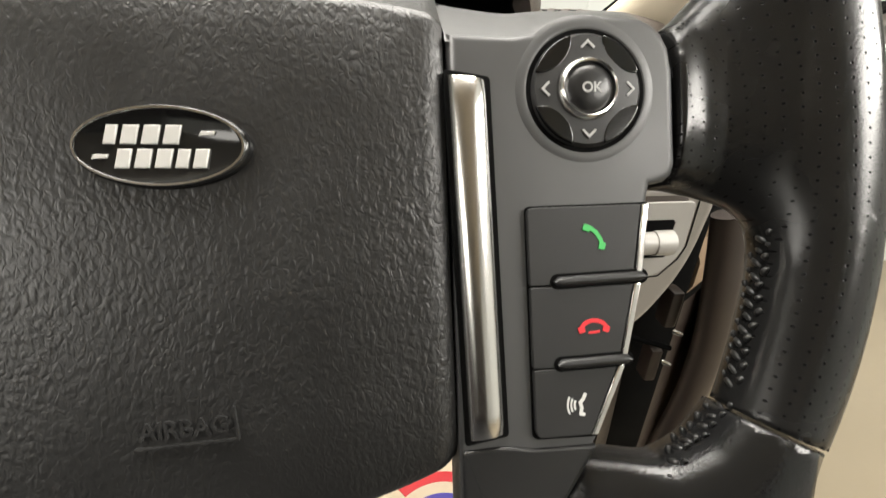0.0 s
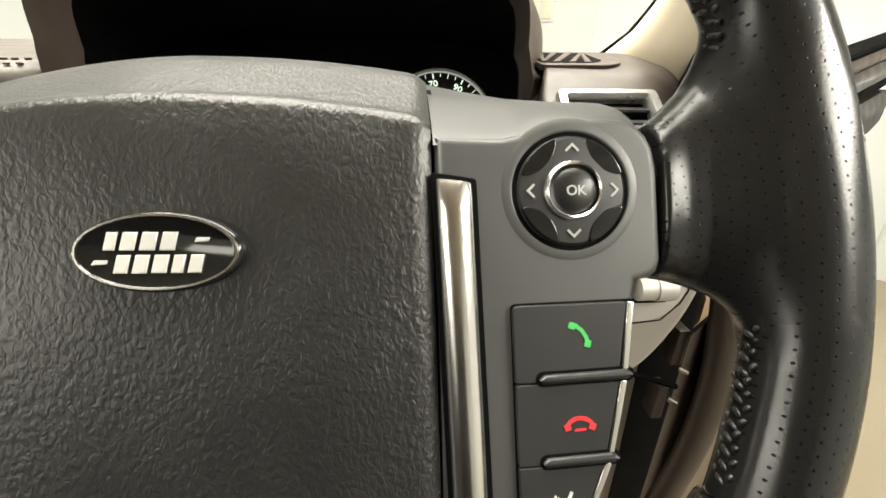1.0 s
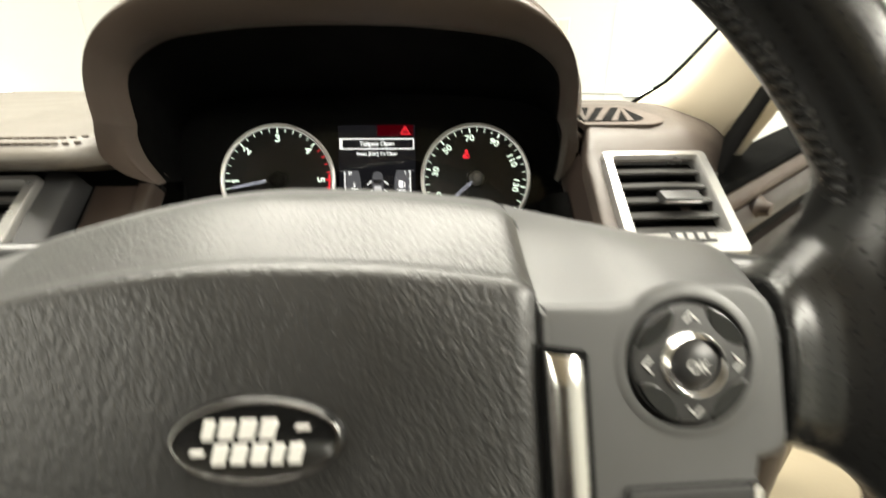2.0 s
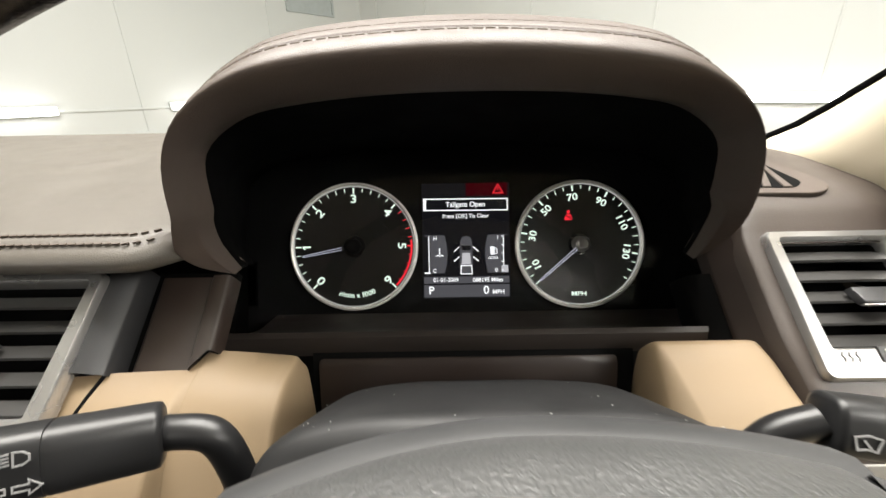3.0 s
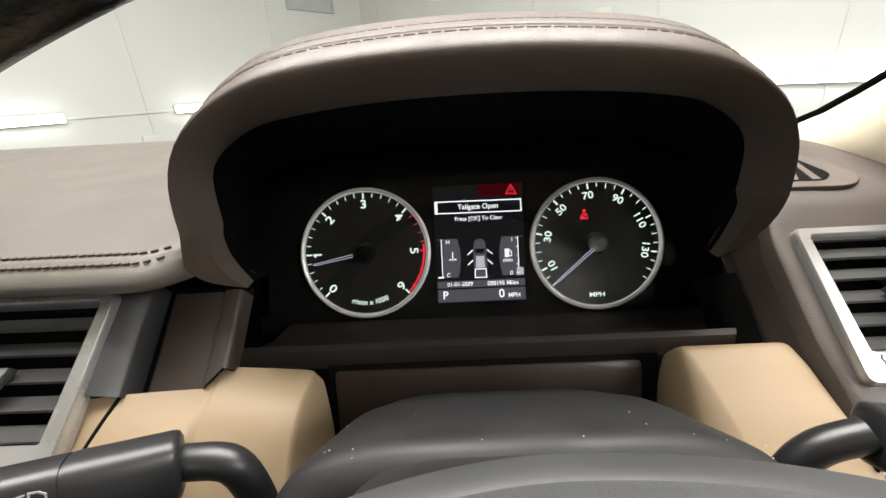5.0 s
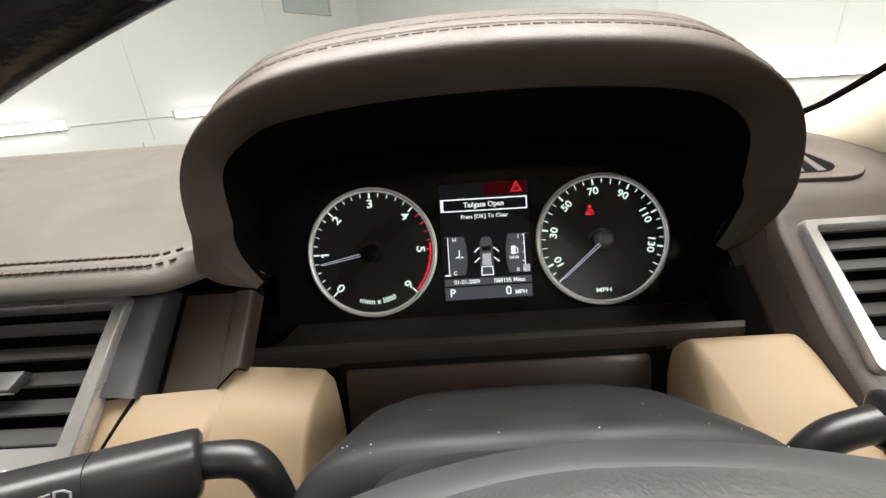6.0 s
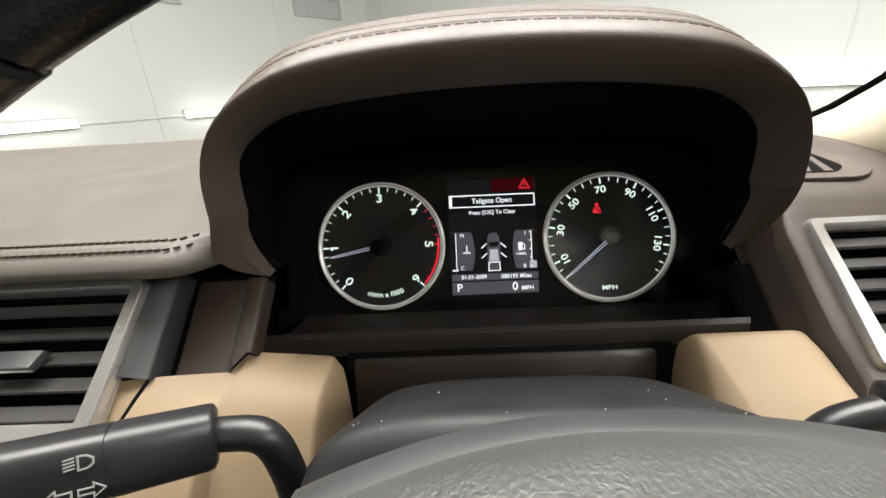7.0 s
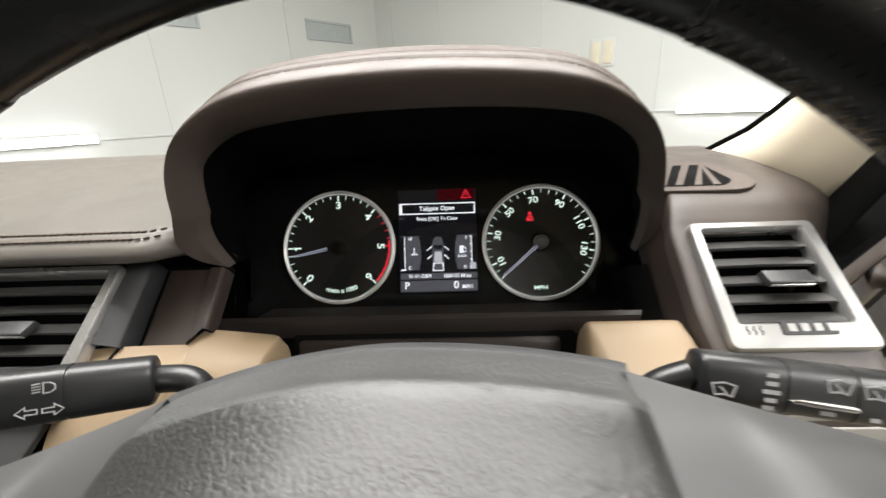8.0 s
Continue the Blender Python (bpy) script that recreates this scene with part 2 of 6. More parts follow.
WALL_GREY = grained("grey_metal_panel", (0.42, 0.46, 0.46), 0.5, fine=90, depth=0.0003)
SWITCH_BEIGE = grained("beige_switch_plate", (0.66, 0.62, 0.50), 0.5, fine=150, depth=0.0002)
CLEAR, _, _, b = shader("clear_lens", (1, 1, 1), 0.0, spec=0.5)
b.inputs["Transmission Weight"].default_value = 1.0
b.inputs["IOR"].default_value = 1.22
LED = glow("led_tube_light", (1.0, 0.98, 0.95), 9.0)
LIT = glow("lit_numeral", (0.82, 1.0, 0.88), 1.05)
RING_LIT = glow("lit_ring", (0.86, 0.88, 0.84), 0.42)
NEEDLE = glow("lit_needle", (0.74, 0.76, 0.96), 0.75)
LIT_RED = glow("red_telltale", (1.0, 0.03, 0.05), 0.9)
LIT_RED_DIM = glow("red_screen_patch", (0.30, 0.0, 0.012), 0.12)
SCREEN = glow("screen_black", (0.02, 0.02, 0.025), 0.35)
SCREEN_GREY = glow("screen_grey", (0.16, 0.16, 0.18), 0.55)
SCREEN_LIGHT = glow("screen_light", (0.75, 0.75, 0.80), 0.75)
SCREEN_WHITE = glow("screen_white", (0.95, 0.97, 1.0), 1.25)


# ---- building tools ----
def thing(name, label, category, m=Matrix(), group="", kind=""):
    ob = new(name)
    ob.matrix_basis = m
    ob.empty_display_size = 0.02
    return tagged(ob, label, category, group, kind)


def finish(bm, material, smooth=40):
    me = bpy.data.meshes.new("mesh")
    bmesh.ops.recalc_face_normals(bm, faces=bm.faces)
    bm.to_mesh(me)
    bm.free()
    me.materials.append(material)
    if smooth:
        me.polygons.foreach_set("use_smooth", [True] * len(me.polygons))
        me.set_sharp_from_angle(angle=radians(smooth))
    return me


def part(name, bm, material, parent=None, label="", m=None, smooth=40):
    me = bm if isinstance(bm, bpy.types.Mesh) else finish(bm, material, smooth)
    ob = new(name, me)
    ob.parent = parent
    if m is not None:
        ob.matrix_basis = m
    if label:
        ob["label"] = label
    return ob


def loft(rings, close=True, caps=False, loop=False):
    """Skin through rings of equally many points. close: each ring is closed. loop: last ring joins the first."""
    bm = bmesh.new()
    vs = [[bm.verts.new(p) for p in r] for r in rings]
    n = len(rings[0])
    pairs = list(zip(vs, vs[1:])) + ([(vs[-1], vs[0])] if loop else [])
    for a, b in pairs:
        for i in range(n if close else n - 1):
            j = (i + 1) % n
            bm.faces.new((a[i], a[j], b[j], b[i]))
    if caps:
        bm.faces.new(vs[0])
        bm.faces.new(vs[-1])
    return bm


def fillet(points, r, n=5):
    """Rounds the corners of a closed outline; r may be a list."""
    out, k = [], len(points)
    for i, p in enumerate(points):
        rr = r[i] if isinstance(r, (list, tuple)) else r
        p, a, c = Vector(p), Vector(points[i - 1]), Vector(points[(i + 1) % k])
        d1, d2 = (a - p), (c - p)
        cut = min(rr, d1.length * 0.48, d2.length * 0.48)
        if cut < 1e-6:
            out.append(p)
            continue
        s, e = p + d1.normalized() * cut, p + d2.normalized() * cut
        for j in range(n + 1):
            f = j / n
            out.append(s * (1 - f) ** 2 + p * 2 * f * (1 - f) + e * f * f)
    return out


def inset(points, d):
    """An outline moved inwards by d (outline runs anticlockwise)."""
    k, out = len(points), []
    for i in range(k):
        a, p, c = Vector(points[i - 1]), Vector(points[i]), Vector(points[(i + 1) % k])
        e1, e2 = (p - a), (c - p)
        if e1.length < 1e-9 or e2.length < 1e-9:
            out.append(p)
            continue
        n1, n2 = Vector((-e1.y, e1.x)).normalized(), Vector((-e2.y, e2.x)).normalized()
        n = (n1 + n2)
        n = n.normalized() if n.length > 1e-6 else n1
        out.append(p + n * d / max(0.5, n.dot(n1)))
    return out


def area2(points):
    return sum(points[i - 1][0] * points[i][1] - points[i][0] * points[i - 1][1] for i in range(len(points)))


def prism(points, z0, z1, bevel=0.0006):
    """A flat piece of that outline between z0 and z1, its upper edge rounded."""
    pts = [Vector((p[0], p[1])) for p in points]
    if area2(pts) < 0:
        pts.reverse()
    rings = [[(*p, z0) for p in pts]]
    if bevel:
        for f in (0, 30, 60, 90):
            a = radians(f)
            rings.append([(*p, z1 - bevel + bevel * math.sin(a)) for p in inset(pts, bevel * (1 - math.cos(a)))])
        rings.append([(*p, z1) for p in inset(pts, bevel * 1.25)])
    else:
        rings.append([(*p, z1) for p in pts])
    return loft(rings, True, True)


def rect(x0, y0, x1, y1, r=0.0, n=4):
    p = [(x0, y0), (x1, y0), (x1, y1), (x0, y1)]
    return fillet(p, r, n) if r else [Vector(q) for q in p]


def ellipse(cx, cy, rx, ry, n=48, a0=0, a1=360):
    closed = abs(a1 - a0) >= 360
    return [Vector((cx + rx * math.cos(radians(a0 + (a1 - a0) * i / (n if closed else n - 1))), cy + ry * math.sin(radians(a0 + (a1 - a0) * i / (n if closed else n - 1))))) for i in range(n)]


def ring_flat(cx, cy, r0, r1, z0, z1, n=64, a0=0.0, a1=360.0):
    """A flat ring, or an arc of one, with thickness."""
    full = abs(a1 - a0) >= 360
    k = n if full else n + 1
    rows = []
    for i in range(k):
        a = radians(a0 + (a1 - a0) * i / n)
        c, s = math.cos(a), math.sin(a)
        rows.append([(cx + r * c, cy + r * s, z) for r, z in ((r0, z0), (r0, z1), (r1, z1), (r1, z0))])
    return loft(rows, True, not full, full)


def revolve(profile, n=48, cx=0.0, cy=0.0):
    """Turns (radius, z) points round the z axis."""
    return loft([[(cx + r * math.cos(2 * math.pi * i / n), cy + r * math.sin(2 * math.pi * i / n), z) for r, z in profile] for i in range(n)], False, False, True)


def stroke(points, width, z0, z1, closed=False):
    """A ribbon of even width along a flat line, with thickness."""
    pts = [Vector((p[0], p[1])) for p in points]
    left, right = [], []
    k = len(pts)
    for i, p in enumerate(pts):
        a = pts[i - 1] if i or closed else p
        c = pts[(i + 1) % k] if i < k - 1 or closed else p
        d1, d2 = (p - a), (c - p)
        t = ((d1.normalized() if d1.length else Vector((0, 0))) + (d2.normalized() if d2.length else Vector((0, 0)))).normalized()
        n = Vector((-t.y, t.x))
        ref = d2 if d2.length else d1
        nn = Vector((-ref.y, ref.x)).normalized()
        w = width / 2 / max(0.5, n.dot(nn))
        left.append(p + n * w)
        right.append(p - n * w)
    rows = [[(*a, z0), (*a, z1), (*b, z1), (*b, z0)] for a, b in zip(left, right)]
    return loft(rows, True, not closed, closed)


def spline(points, n):
    """n points along a smooth curve through the given ones."""
    pts = [Vector(p) for p in points]
    out, k = [], len(pts) - 1
    for i in range(n):
        f = i * k / (n - 1)
        j = min(int(f), k - 1)
        t = f - j
        p0, p1, p2, p3 = pts[max(j - 1, 0)], pts[j], pts[j + 1], pts[min(j + 2, k)]
        out.append(0.5 * ((2 * p1) + (p2 - p0) * t + (2 * p0 - 5 * p1 + 4 * p2 - p3) * t * t + (3 * p1 - p0 - 3 * p2 + p3) * t ** 3))
    return out


def tube(path, radii, n=20, caps=True):
    """A round bar along a path; radii: one number or one a point, or (a, b) pairs for an oval."""
    pts = [Vector(p) for p in path]
    rings, up = [], None
    for i, p in enumerate(pts):
        t = (pts[min(i + 1, len(pts) - 1)] - pts[max(i - 1, 0)]).normalized()
        if up is None:
            up = Vector((0, 0, 1)) if abs(t.z) < 0.9 else Vector((0, 1, 0))
        side = t.cross(up).normalized()
        up = side.cross(t).normalized()
        r = radii[i] if isinstance(radii, list) else radii
        ra, rb = r if isinstance(r, tuple) else (r, r)
        rings.append([p + side * ra * math.cos(2 * math.pi * j / n) + up * rb * math.sin(2 * math.pi * j / n) for j in range(n)])
    return loft(rings, True, caps)


def text_mesh(words, size, material, thick=0.0001, align="CENTER", bold=0.018):
    cu = bpy.data.curves.new("words", "FONT")
    cu.offset = size * bold
    cu.body, cu.size, cu.extrude, cu.align_x, cu.align_y = words, size, thick, align, "CENTER"
    ob = bpy.data.objects.new("words", cu)
    me = bpy.data.meshes.new_from_object(ob)
    bpy.data.objects.remove(ob)
    bpy.data.curves.remove(cu)
    me.materials.clear()
    me.materials.append(material)
    return me


def box_mesh(x0, y0, z0, x1, y1, z1, bevel=0.0, segments=2):
    bm = bmesh.new()
    bmesh.ops.create_cube(bm, size=1.0)
    bmesh.ops.scale(bm, vec=(x1 - x0, y1 - y0, z1 - z0), verts=bm.verts)
    bmesh.ops.translate(bm, vec=((x0 + x1) / 2, (y0 + y1) / 2, (z0 + z1) / 2), verts=bm.verts)
    if bevel:
        bmesh.ops.bevel(bm, geom=list(bm.edges), offset=bevel, segments=segments, affect="EDGES", profile=0.5)
    return bm


# ---- the steering wheel ----
WHEEL = pose(0.002, 0.1074, 1.1247, 65.6)
wheel = thing("steering_wheel", "black leather multifunction steering wheel with satin chrome trim strips", "steering wheel", WHEEL)


def hub_point(s, t):
    """The airbag cover: s runs across (-1 to 1), t up the profile (0 to 1)."""
    centre = [(-0.088, -0.050), (-0.099, -0.020), (-0.1005, -0.008), (-0.097, -0.002), (-0.080, 0.0005), (-0.04, 0.0015), (0.0, 0.0015), (0.030, 0.0009), (0.0405, 0.0002), (0.0438, -0.0005), (0.0458, -0.0020), (0.0478, -0.0048), (0.0575, -0.0155), (0.0670, -0.0266), (0.0697, -0.0335), (0.0736, -0.0480), (0.0725, -0.062)]
    edge = [(-0.074, -0.050), (-0.083, -0.020), (-0.0845, -0.008), (-0.082, -0.002), (-0.068, 0.0002), (-0.035, 0.0004), (0.0, 0.0004), (0.024, 0.0001), (0.0345, -0.0004), (0.0375, -0.0011), (0.0392, -0.0025), (0.0410, -0.0052), (0.0505, -0.0150), (0.0600, -0.0248), (0.0627, -0.0312), (0.0666, -0.0430), (0.0655, -0.056)]
    return centre, edge


def hub_cover(j0, j1):
    """Rows j0 to j1 of the cover, from its foot to its upper end."""
    centre, edge = hub_point(0, 0)
    n = 170
    c, e = spline([(0, *p) for p in centre], n), spline([(0, *p) for p in edge], n)
    rings = []
    for i in range(73):
        s = -1 + 2 * i / 72
        w = abs(s) ** 2.2
        roll = max(0.0, (abs(s) - 0.93) / 0.07)
        row = []
        for j in range(j0, j1):
            p = c[j].lerp(e[j], w)
            a, b = c[max(j - 1, 0)].lerp(e[max(j - 1, 0)], w), c[min(j + 1, n - 1)].lerp(e[min(j + 1, n - 1)], w)
            d = (b - a).normalized()
            nrm = Vector((0, -d.z, d.y))
            p = p - nrm * 0.0022 * roll * roll
            taper = 0.0755 + 0.0005 * max(0, -p.y) / 0.08
            row.append((s * taper, p.y - 0.0088 * max(0.0, -s) ** 1.6 * max(0.0, min(1.0, (p.y - 0.01) / 0.05)), p.z))
        rings.append(row)
    return loft(rings, False)


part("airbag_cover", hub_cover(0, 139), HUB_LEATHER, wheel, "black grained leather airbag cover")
part("cover_shoulder", hub_cover(138, 170), HUB_TOP_LIT, wheel, "smooth black leather shoulder of the airbag cover, lightened for its sheen")

# embossed word and its raised frame corner
part("embossed_word", text_mesh("AIRBAG", 0.0062, HUB_LEATHER, 0.0003), HUB_LEATHER, wheel, m=pose(0.0065, -0.0668, 0.0014, 0, 0, 2))
part("embossed_frame", stroke([(-0.0055, -0.0712), (0.0195, -0.0702), (0.0187, -0.0615)], 0.0006, 0.0004, 0.0019), HUB_LEATHER, wheel)

# oval badge
badge = part("badge", revolve([(0.0, 0.0012), (0.9, 0.0012), (0.93, 0.0016), (1.0, 0.0008), (1.02, -0.002)], 72), GLOSS, wheel, "black oval badge with a chrome border")
for v in badge.data.vertices:
    v.co.x, v.co.y = v.co.x * 0.0205, v.co.y * 0.0101
badge.matrix_basis = pose(0.0060, 0.0037, 0.0024, 0, 0, -1)
rim_ring = []
for i in range(72):
    a = 2 * math.pi * i / 72
    rim_ring.append([((0.0193 + r) * math.cos(a), (0.0092 + r) * math.sin(a), z) for r, z in ((-0.0003, 0.0012), (-0.0002, 0.0019), (0.0003, 0.0019), (0.0005, 0.0012))])
part("border", loft(rim_ring, True, False, True), CHROME, badge, "chrome border")
for y0, widths, x in ((0.0027, (0.0026, 0.0035, 0.0037, 0.0036), -0.0128), (-0.0030, (0.0032, 0.0034, 0.0035, 0.0028, 0.0032), -0.0104)):
    for w in widths:
        part("bar", prism([(x, y0 - 0.0023), (x + w, y0 - 0.0023), (x + w + 0.0010, y0 + 0.0023), (x + 0.0010, y0 + 0.0023)], 0.0012, 0.0017, 0.0003), BADGE_SILVER, badge)
        x += w + 0.0012
for x, y in ((0.0108, 0.0030), (-0.0136, -0.0026)):
    part("dash", prism([(x - 0.0018, y - 0.0006), (x + 0.0016, y - 0.0004), (x + 0.0020, y + 0.0006), (x - 0.0012, y + 0.0006)], 0.0012, 0.0017, 0.0002), BADGE_SILVER, badge)


WEB_ROWS = ((0.100, -0.128, -0.1010, 0.010, -0.012), (0.113, -0.135, -0.0860, 0.0115, -0.010), (0.124, -0.139, -0.0870, 0.012, -0.008), (0.136, -0.138, -0.0880, 0.0125, -0.005), (0.147, -0.130, -0.0835, 0.012, -0.002), (0.158, -0.118, -0.0740, 0.010, 0.0))


def wrist(side):
    """One side of the wheel: control panel, chrome strip and spoke."""
    name = "control_panel"
    top = [(0.0760, 0.0335), (0.0945, 0.0330)] + [(0.1139 + 0.0205 * math.cos(radians(a)), 0.0181 + 0.0205 * math.sin(radians(a))) for a in range(128, 80, -12)] + [(0.1240, 0.0388), (0.1299, 0.0382), (0.1336, 0.0367), (0.1368, 0.0337), (0.1388, 0.0298), (0.1398, 0.0240)]
    outline = [(0.0765, -0.128), (0.0765, 0.0335)] + top[1:] + [(0.1400, 0.015), (0.1402, -0.0020), (0.1392, -0.0052), (0.1370, -0.0070), (0.1326, -0.0078), (0.1316, -0.0125), (0.1296, -0.0325), (0.1250, -0.0556), (0.1160, -0.0785), (0.1120, -0.0860), (0.0990, -0.1060), (0.096, -0.128)]
    outline = [(side * x, y) for x, y in outline]
    panel = part(name, prism(outline, -0.024, 0.0, 0.0022), SATIN, wheel, "satin black plastic control panel")
    # upper side of the panel, sloping away from the driver
    rows = []
    for i, p in enumerate(spline([(x, y, 0) for x, y in top], 40)):
        f = min(1.0, max(0.0, (p.x - 0.0760) / 0.0640))
        back = Vector((0.0760 + 0.0630 * f, 0.0668 - 0.0168 * f ** 0.9, -0.047 + 0.016 * f))
        front = Vector((p.x, p.y - 0.0024, -0.0005))
        nose = Vector((p.x, p.y + 0.0006, -0.0026))
        row = []
        for k in range(10):
            t = k / 9
            q = front.lerp(nose, min(1, t * 4)) if t < 0.25 else nose.lerp(back, (t - 0.25) / 0.75)
            q.y += 0.0025 * math.sin(math.pi * max(0, (t - 0.25) / 0.75)) * (1 - 0.5 * f + 1.6 * f ** 4)
            row.append((side * q.x, q.y, q.z))
        row.append((side * back.x, back.y - 0.012, back.z - 0.012))
        rows.append(row)
    part("panel_top", loft(rows, False), SATIN, wheel)
    # closing piece below the strip and the buttons
    foot = fillet([(side * x, y) for x, y in ((0.0768, -0.1275), (0.0772, -0.0790), (0.0905, -0.0786), (0.0965, -0.0800), (0.1152, -0.0800), (0.1112, -0.0868), (0.0986, -0.1062), (0.0957, -0.1275))], [0.001, 0.001, 0.003, 0.003, 0.001, 0.002, 0.003, 0.001])
    if side > 0:
        part("panel_foot", prism(foot, -0.012, 0.0011, 0.0008), FOOT, wheel, "smooth dark closing piece of the control panel")
    # chrome strip, half round
    rows = []
    for i in range(25):
        t = i / 24
        y = 0.0218 - 0.0977 * t
        x0, w = 0.0762 + 0.0029 * t, 0.0100 - 0.0004 * t
        end = min(1.0, min(t, 1 - t) * 40 + 0.55)
        rows.append([(side * (x0 + w * (0.5 - 0.5 * math.cos(math.pi * k / 12))), y - 0.0018 * (k / 12) * (1 - 2 * t), 0.0005 + end * 0.0040 * math.sin(math.pi * k / 12) ** 0.8) for k in range(13)])
    part("trim_strip", loft(rows, False), CHROME, wheel, "polished satin chrome strip")
    part("strip_recess", prism([(side * x, y) for x, y in fillet([(0.0752, 0.0236), (0.0876, 0.0216), (0.0902, -0.0758), (0.0780, -0.0778)], 0.0012)], -0.002, 0.0006, 0.0003), GROOVE, wheel)
    # lower web from the panel to the rim
    if side > 0:
        return panel
    rows = []
    for x, y0, y1, h, zc in WEB_ROWS:
        ring = []
        for k in range(32):
            a = 2 * math.pi * k / 32
            ca, sa = math.cos(a), math.sin(a)
            ring.append((side * x, (y0 + y1) / 2 + (y1 - y0) / 2 * math.copysign(abs(ca) ** 0.7, ca), zc + h * math.copysign(abs(sa) ** 0.7, sa)))
        rows.append(ring)
    part("lower_spoke", loft([spl for spl in zip(*[spline([r[k] for r in rows], 18) for k in range(32)])], True, True), SPOKE_LEATHER, wheel, "glossy black leather lower spoke")
    return panel


wrist(1)
TURNED = pose(0, 0, 0, 0, 0, 4.6)
already = set(wheel.children)
wrist(-1)
for piece in wheel.children:
    if piece not in already:
        for v in piece.data.vertices:
            v.co.y += 0.105 * v.co.x

# rim, in a perforated and a smooth piece
def rim_piece(a0, a1, n, fat):
    bm = bmesh.new()
    uvl = bm.loops.layers.uv.new()
    rows = []
    for i in range(n + 1):
        a = radians(a0 + (a1 - a0) * i / n)
        row = []
        for k in range(28):
            b = 2 * math.pi * k / 28
            grip = 0.0018 * sum(math.exp(-((math.degrees(math.atan2(math.sin(a - radians(g)), math.cos(a - radians(g))))) / 13) ** 2) for g in (-14, 194))
            r = 0.0138 + fat + grip * (0.5 + 0.5 * -math.cos(b))
            q = 0.1843 + r * math.cos(b)
            row.append(bm.verts.new((q * math.cos(a), q * math.sin(a), r * math.sin(b))))
        rows.append(row)
    for i in range(n):
        for k in range(28):
            j = (k + 1) % 28
            f = bm.faces.new((rows[i][k], rows[i + 1][k], rows[i + 1][j], rows[i][j]))
            f.smooth = True
            for loop, (ii, kk) in zip(f.loops, ((i, k), (i + 1, k), (i + 1, k + 1), (i, k + 1))):
                loop[uvl].uv = (radians(a0 + (a1 - a0) * ii / n) * 0.1843, kk / 28 * 2 * math.pi * 0.0138)
    for row in (rows[0], rows[-1]):
        bm.faces.new(row)
    return bm


SPOKE_ROWS = np.array(((0.1380, -0.0070, 0.0365, 0.0138, -0.0130, 2.8), (0.1425, -0.0080, 0.0395, 0.0141, -0.0130, 2.8), (0.1485, -0.0092, 0.0442, 0.0133, -0.0128, 2.7), (0.1550, -0.0112, 0.0510, 0.0132, -0.0112, 2.5), (0.1610, -0.0145, 0.0620, 0.0130, -0.0072, 2.3), (0.1680, -0.0200, 0.0740, 0.0122, -0.0035, 2.1), (0.1750, -0.0290, 0.0840, 0.0105, -0.0028, 2.0), (0.1830, -0.0340, 0.0880, 0.0080, -0.0020, 2.0)))


def grip_distance(p):
    """Signed distance to the right-hand rim section with its spoke growing out of it."""
    x, y, z = p[:, 0], p[:, 1], p[:, 2]
    q, a = np.hypot(x, y), np.degrees(np.arctan2(y, x))
    b = np.arctan2(z, q - 0.1843)
    swell = 0.0018 * np.exp(-((a + 14) / 13) ** 2) * (0.5 - 0.5 * np.cos(b))
    ring = np.hypot(q - 0.1843, z) - 0.0138 - swell
    y0, y1, h, zc, e = [np.interp(x, SPOKE_ROWS[:, 0], SPOKE_ROWS[:, k]) for k in range(1, 6)]
    w = (y1 - y0) / 2
    u, v = np.abs(y - (y0 + y1) / 2) / w + 1e-6, np.abs(z - zc) / h + 1e-6
    n = (u ** e + v ** e) ** (1 / e)
    slope = np.hypot((u / n) ** (e - 1) / w, (v / n) ** (e - 1) / h)
    slab = np.maximum((n - 1) / slope, np.maximum(0.1414 - x, x - 0.180))
    k = 0.011
    f = np.clip(0.5 + 0.5 * (slab - ring) / k, 0, 1)
    d = slab + (ring - slab) * f - k * f * (1 - f)
    lo, hi = np.radians(-25.0), np.radians(62.0)
    return np.maximum(d, np.maximum(y * np.cos(hi) - x * np.sin(hi), x * np.sin(lo) - y * np.cos(lo)))


def web_distance(p):
    """Signed distance to the lower right-hand rim section with the lower spoke growing out of it."""
    x, y, z = p[:, 0], p[:, 1], p[:, 2]
    ring = np.hypot(np.hypot(x, y) - 0.1843, z) - 0.0135
    web = np.array(WEB_ROWS)
    y0, y1, h, zc = [np.interp(x, web[:, 0], web[:, k]) for k in range(1, 5)]
    w = (y1 - y0) / 2
    u, v = np.abs(y - (y0 + y1) / 2) / w + 1e-6, np.abs(z - zc) / h + 1e-6
    n = (u ** 2.8 + v ** 2.8) ** (1 / 2.8)
    slab = np.maximum((n - 1) / np.hypot((u / n) ** 1.8 / w, (v / n) ** 1.8 / h), np.maximum(0.100 - x, x - 0.160))
    k = 0.016
    f = np.clip(0.5 + 0.5 * (slab - ring) / k, 0, 1)
    d = slab + (ring - slab) * f - k * f * (1 - f)
    lo, hi = np.radians(-62.0), np.radians(-25.3)
    return np.maximum(d, np.maximum(y * np.cos(hi) - x * np.sin(hi), x * np.sin(lo) - y * np.cos(lo)))


def slope_of(field, p, eps=0.0002):
    g = np.stack([(field(p + np.eye(3)[k] * eps) - field(p - np.eye(3)[k] * eps)) / (2 * eps) for k in range(3)], 1)
    return g / np.maximum(1e-6, (g * g).sum(1, keepdims=True))


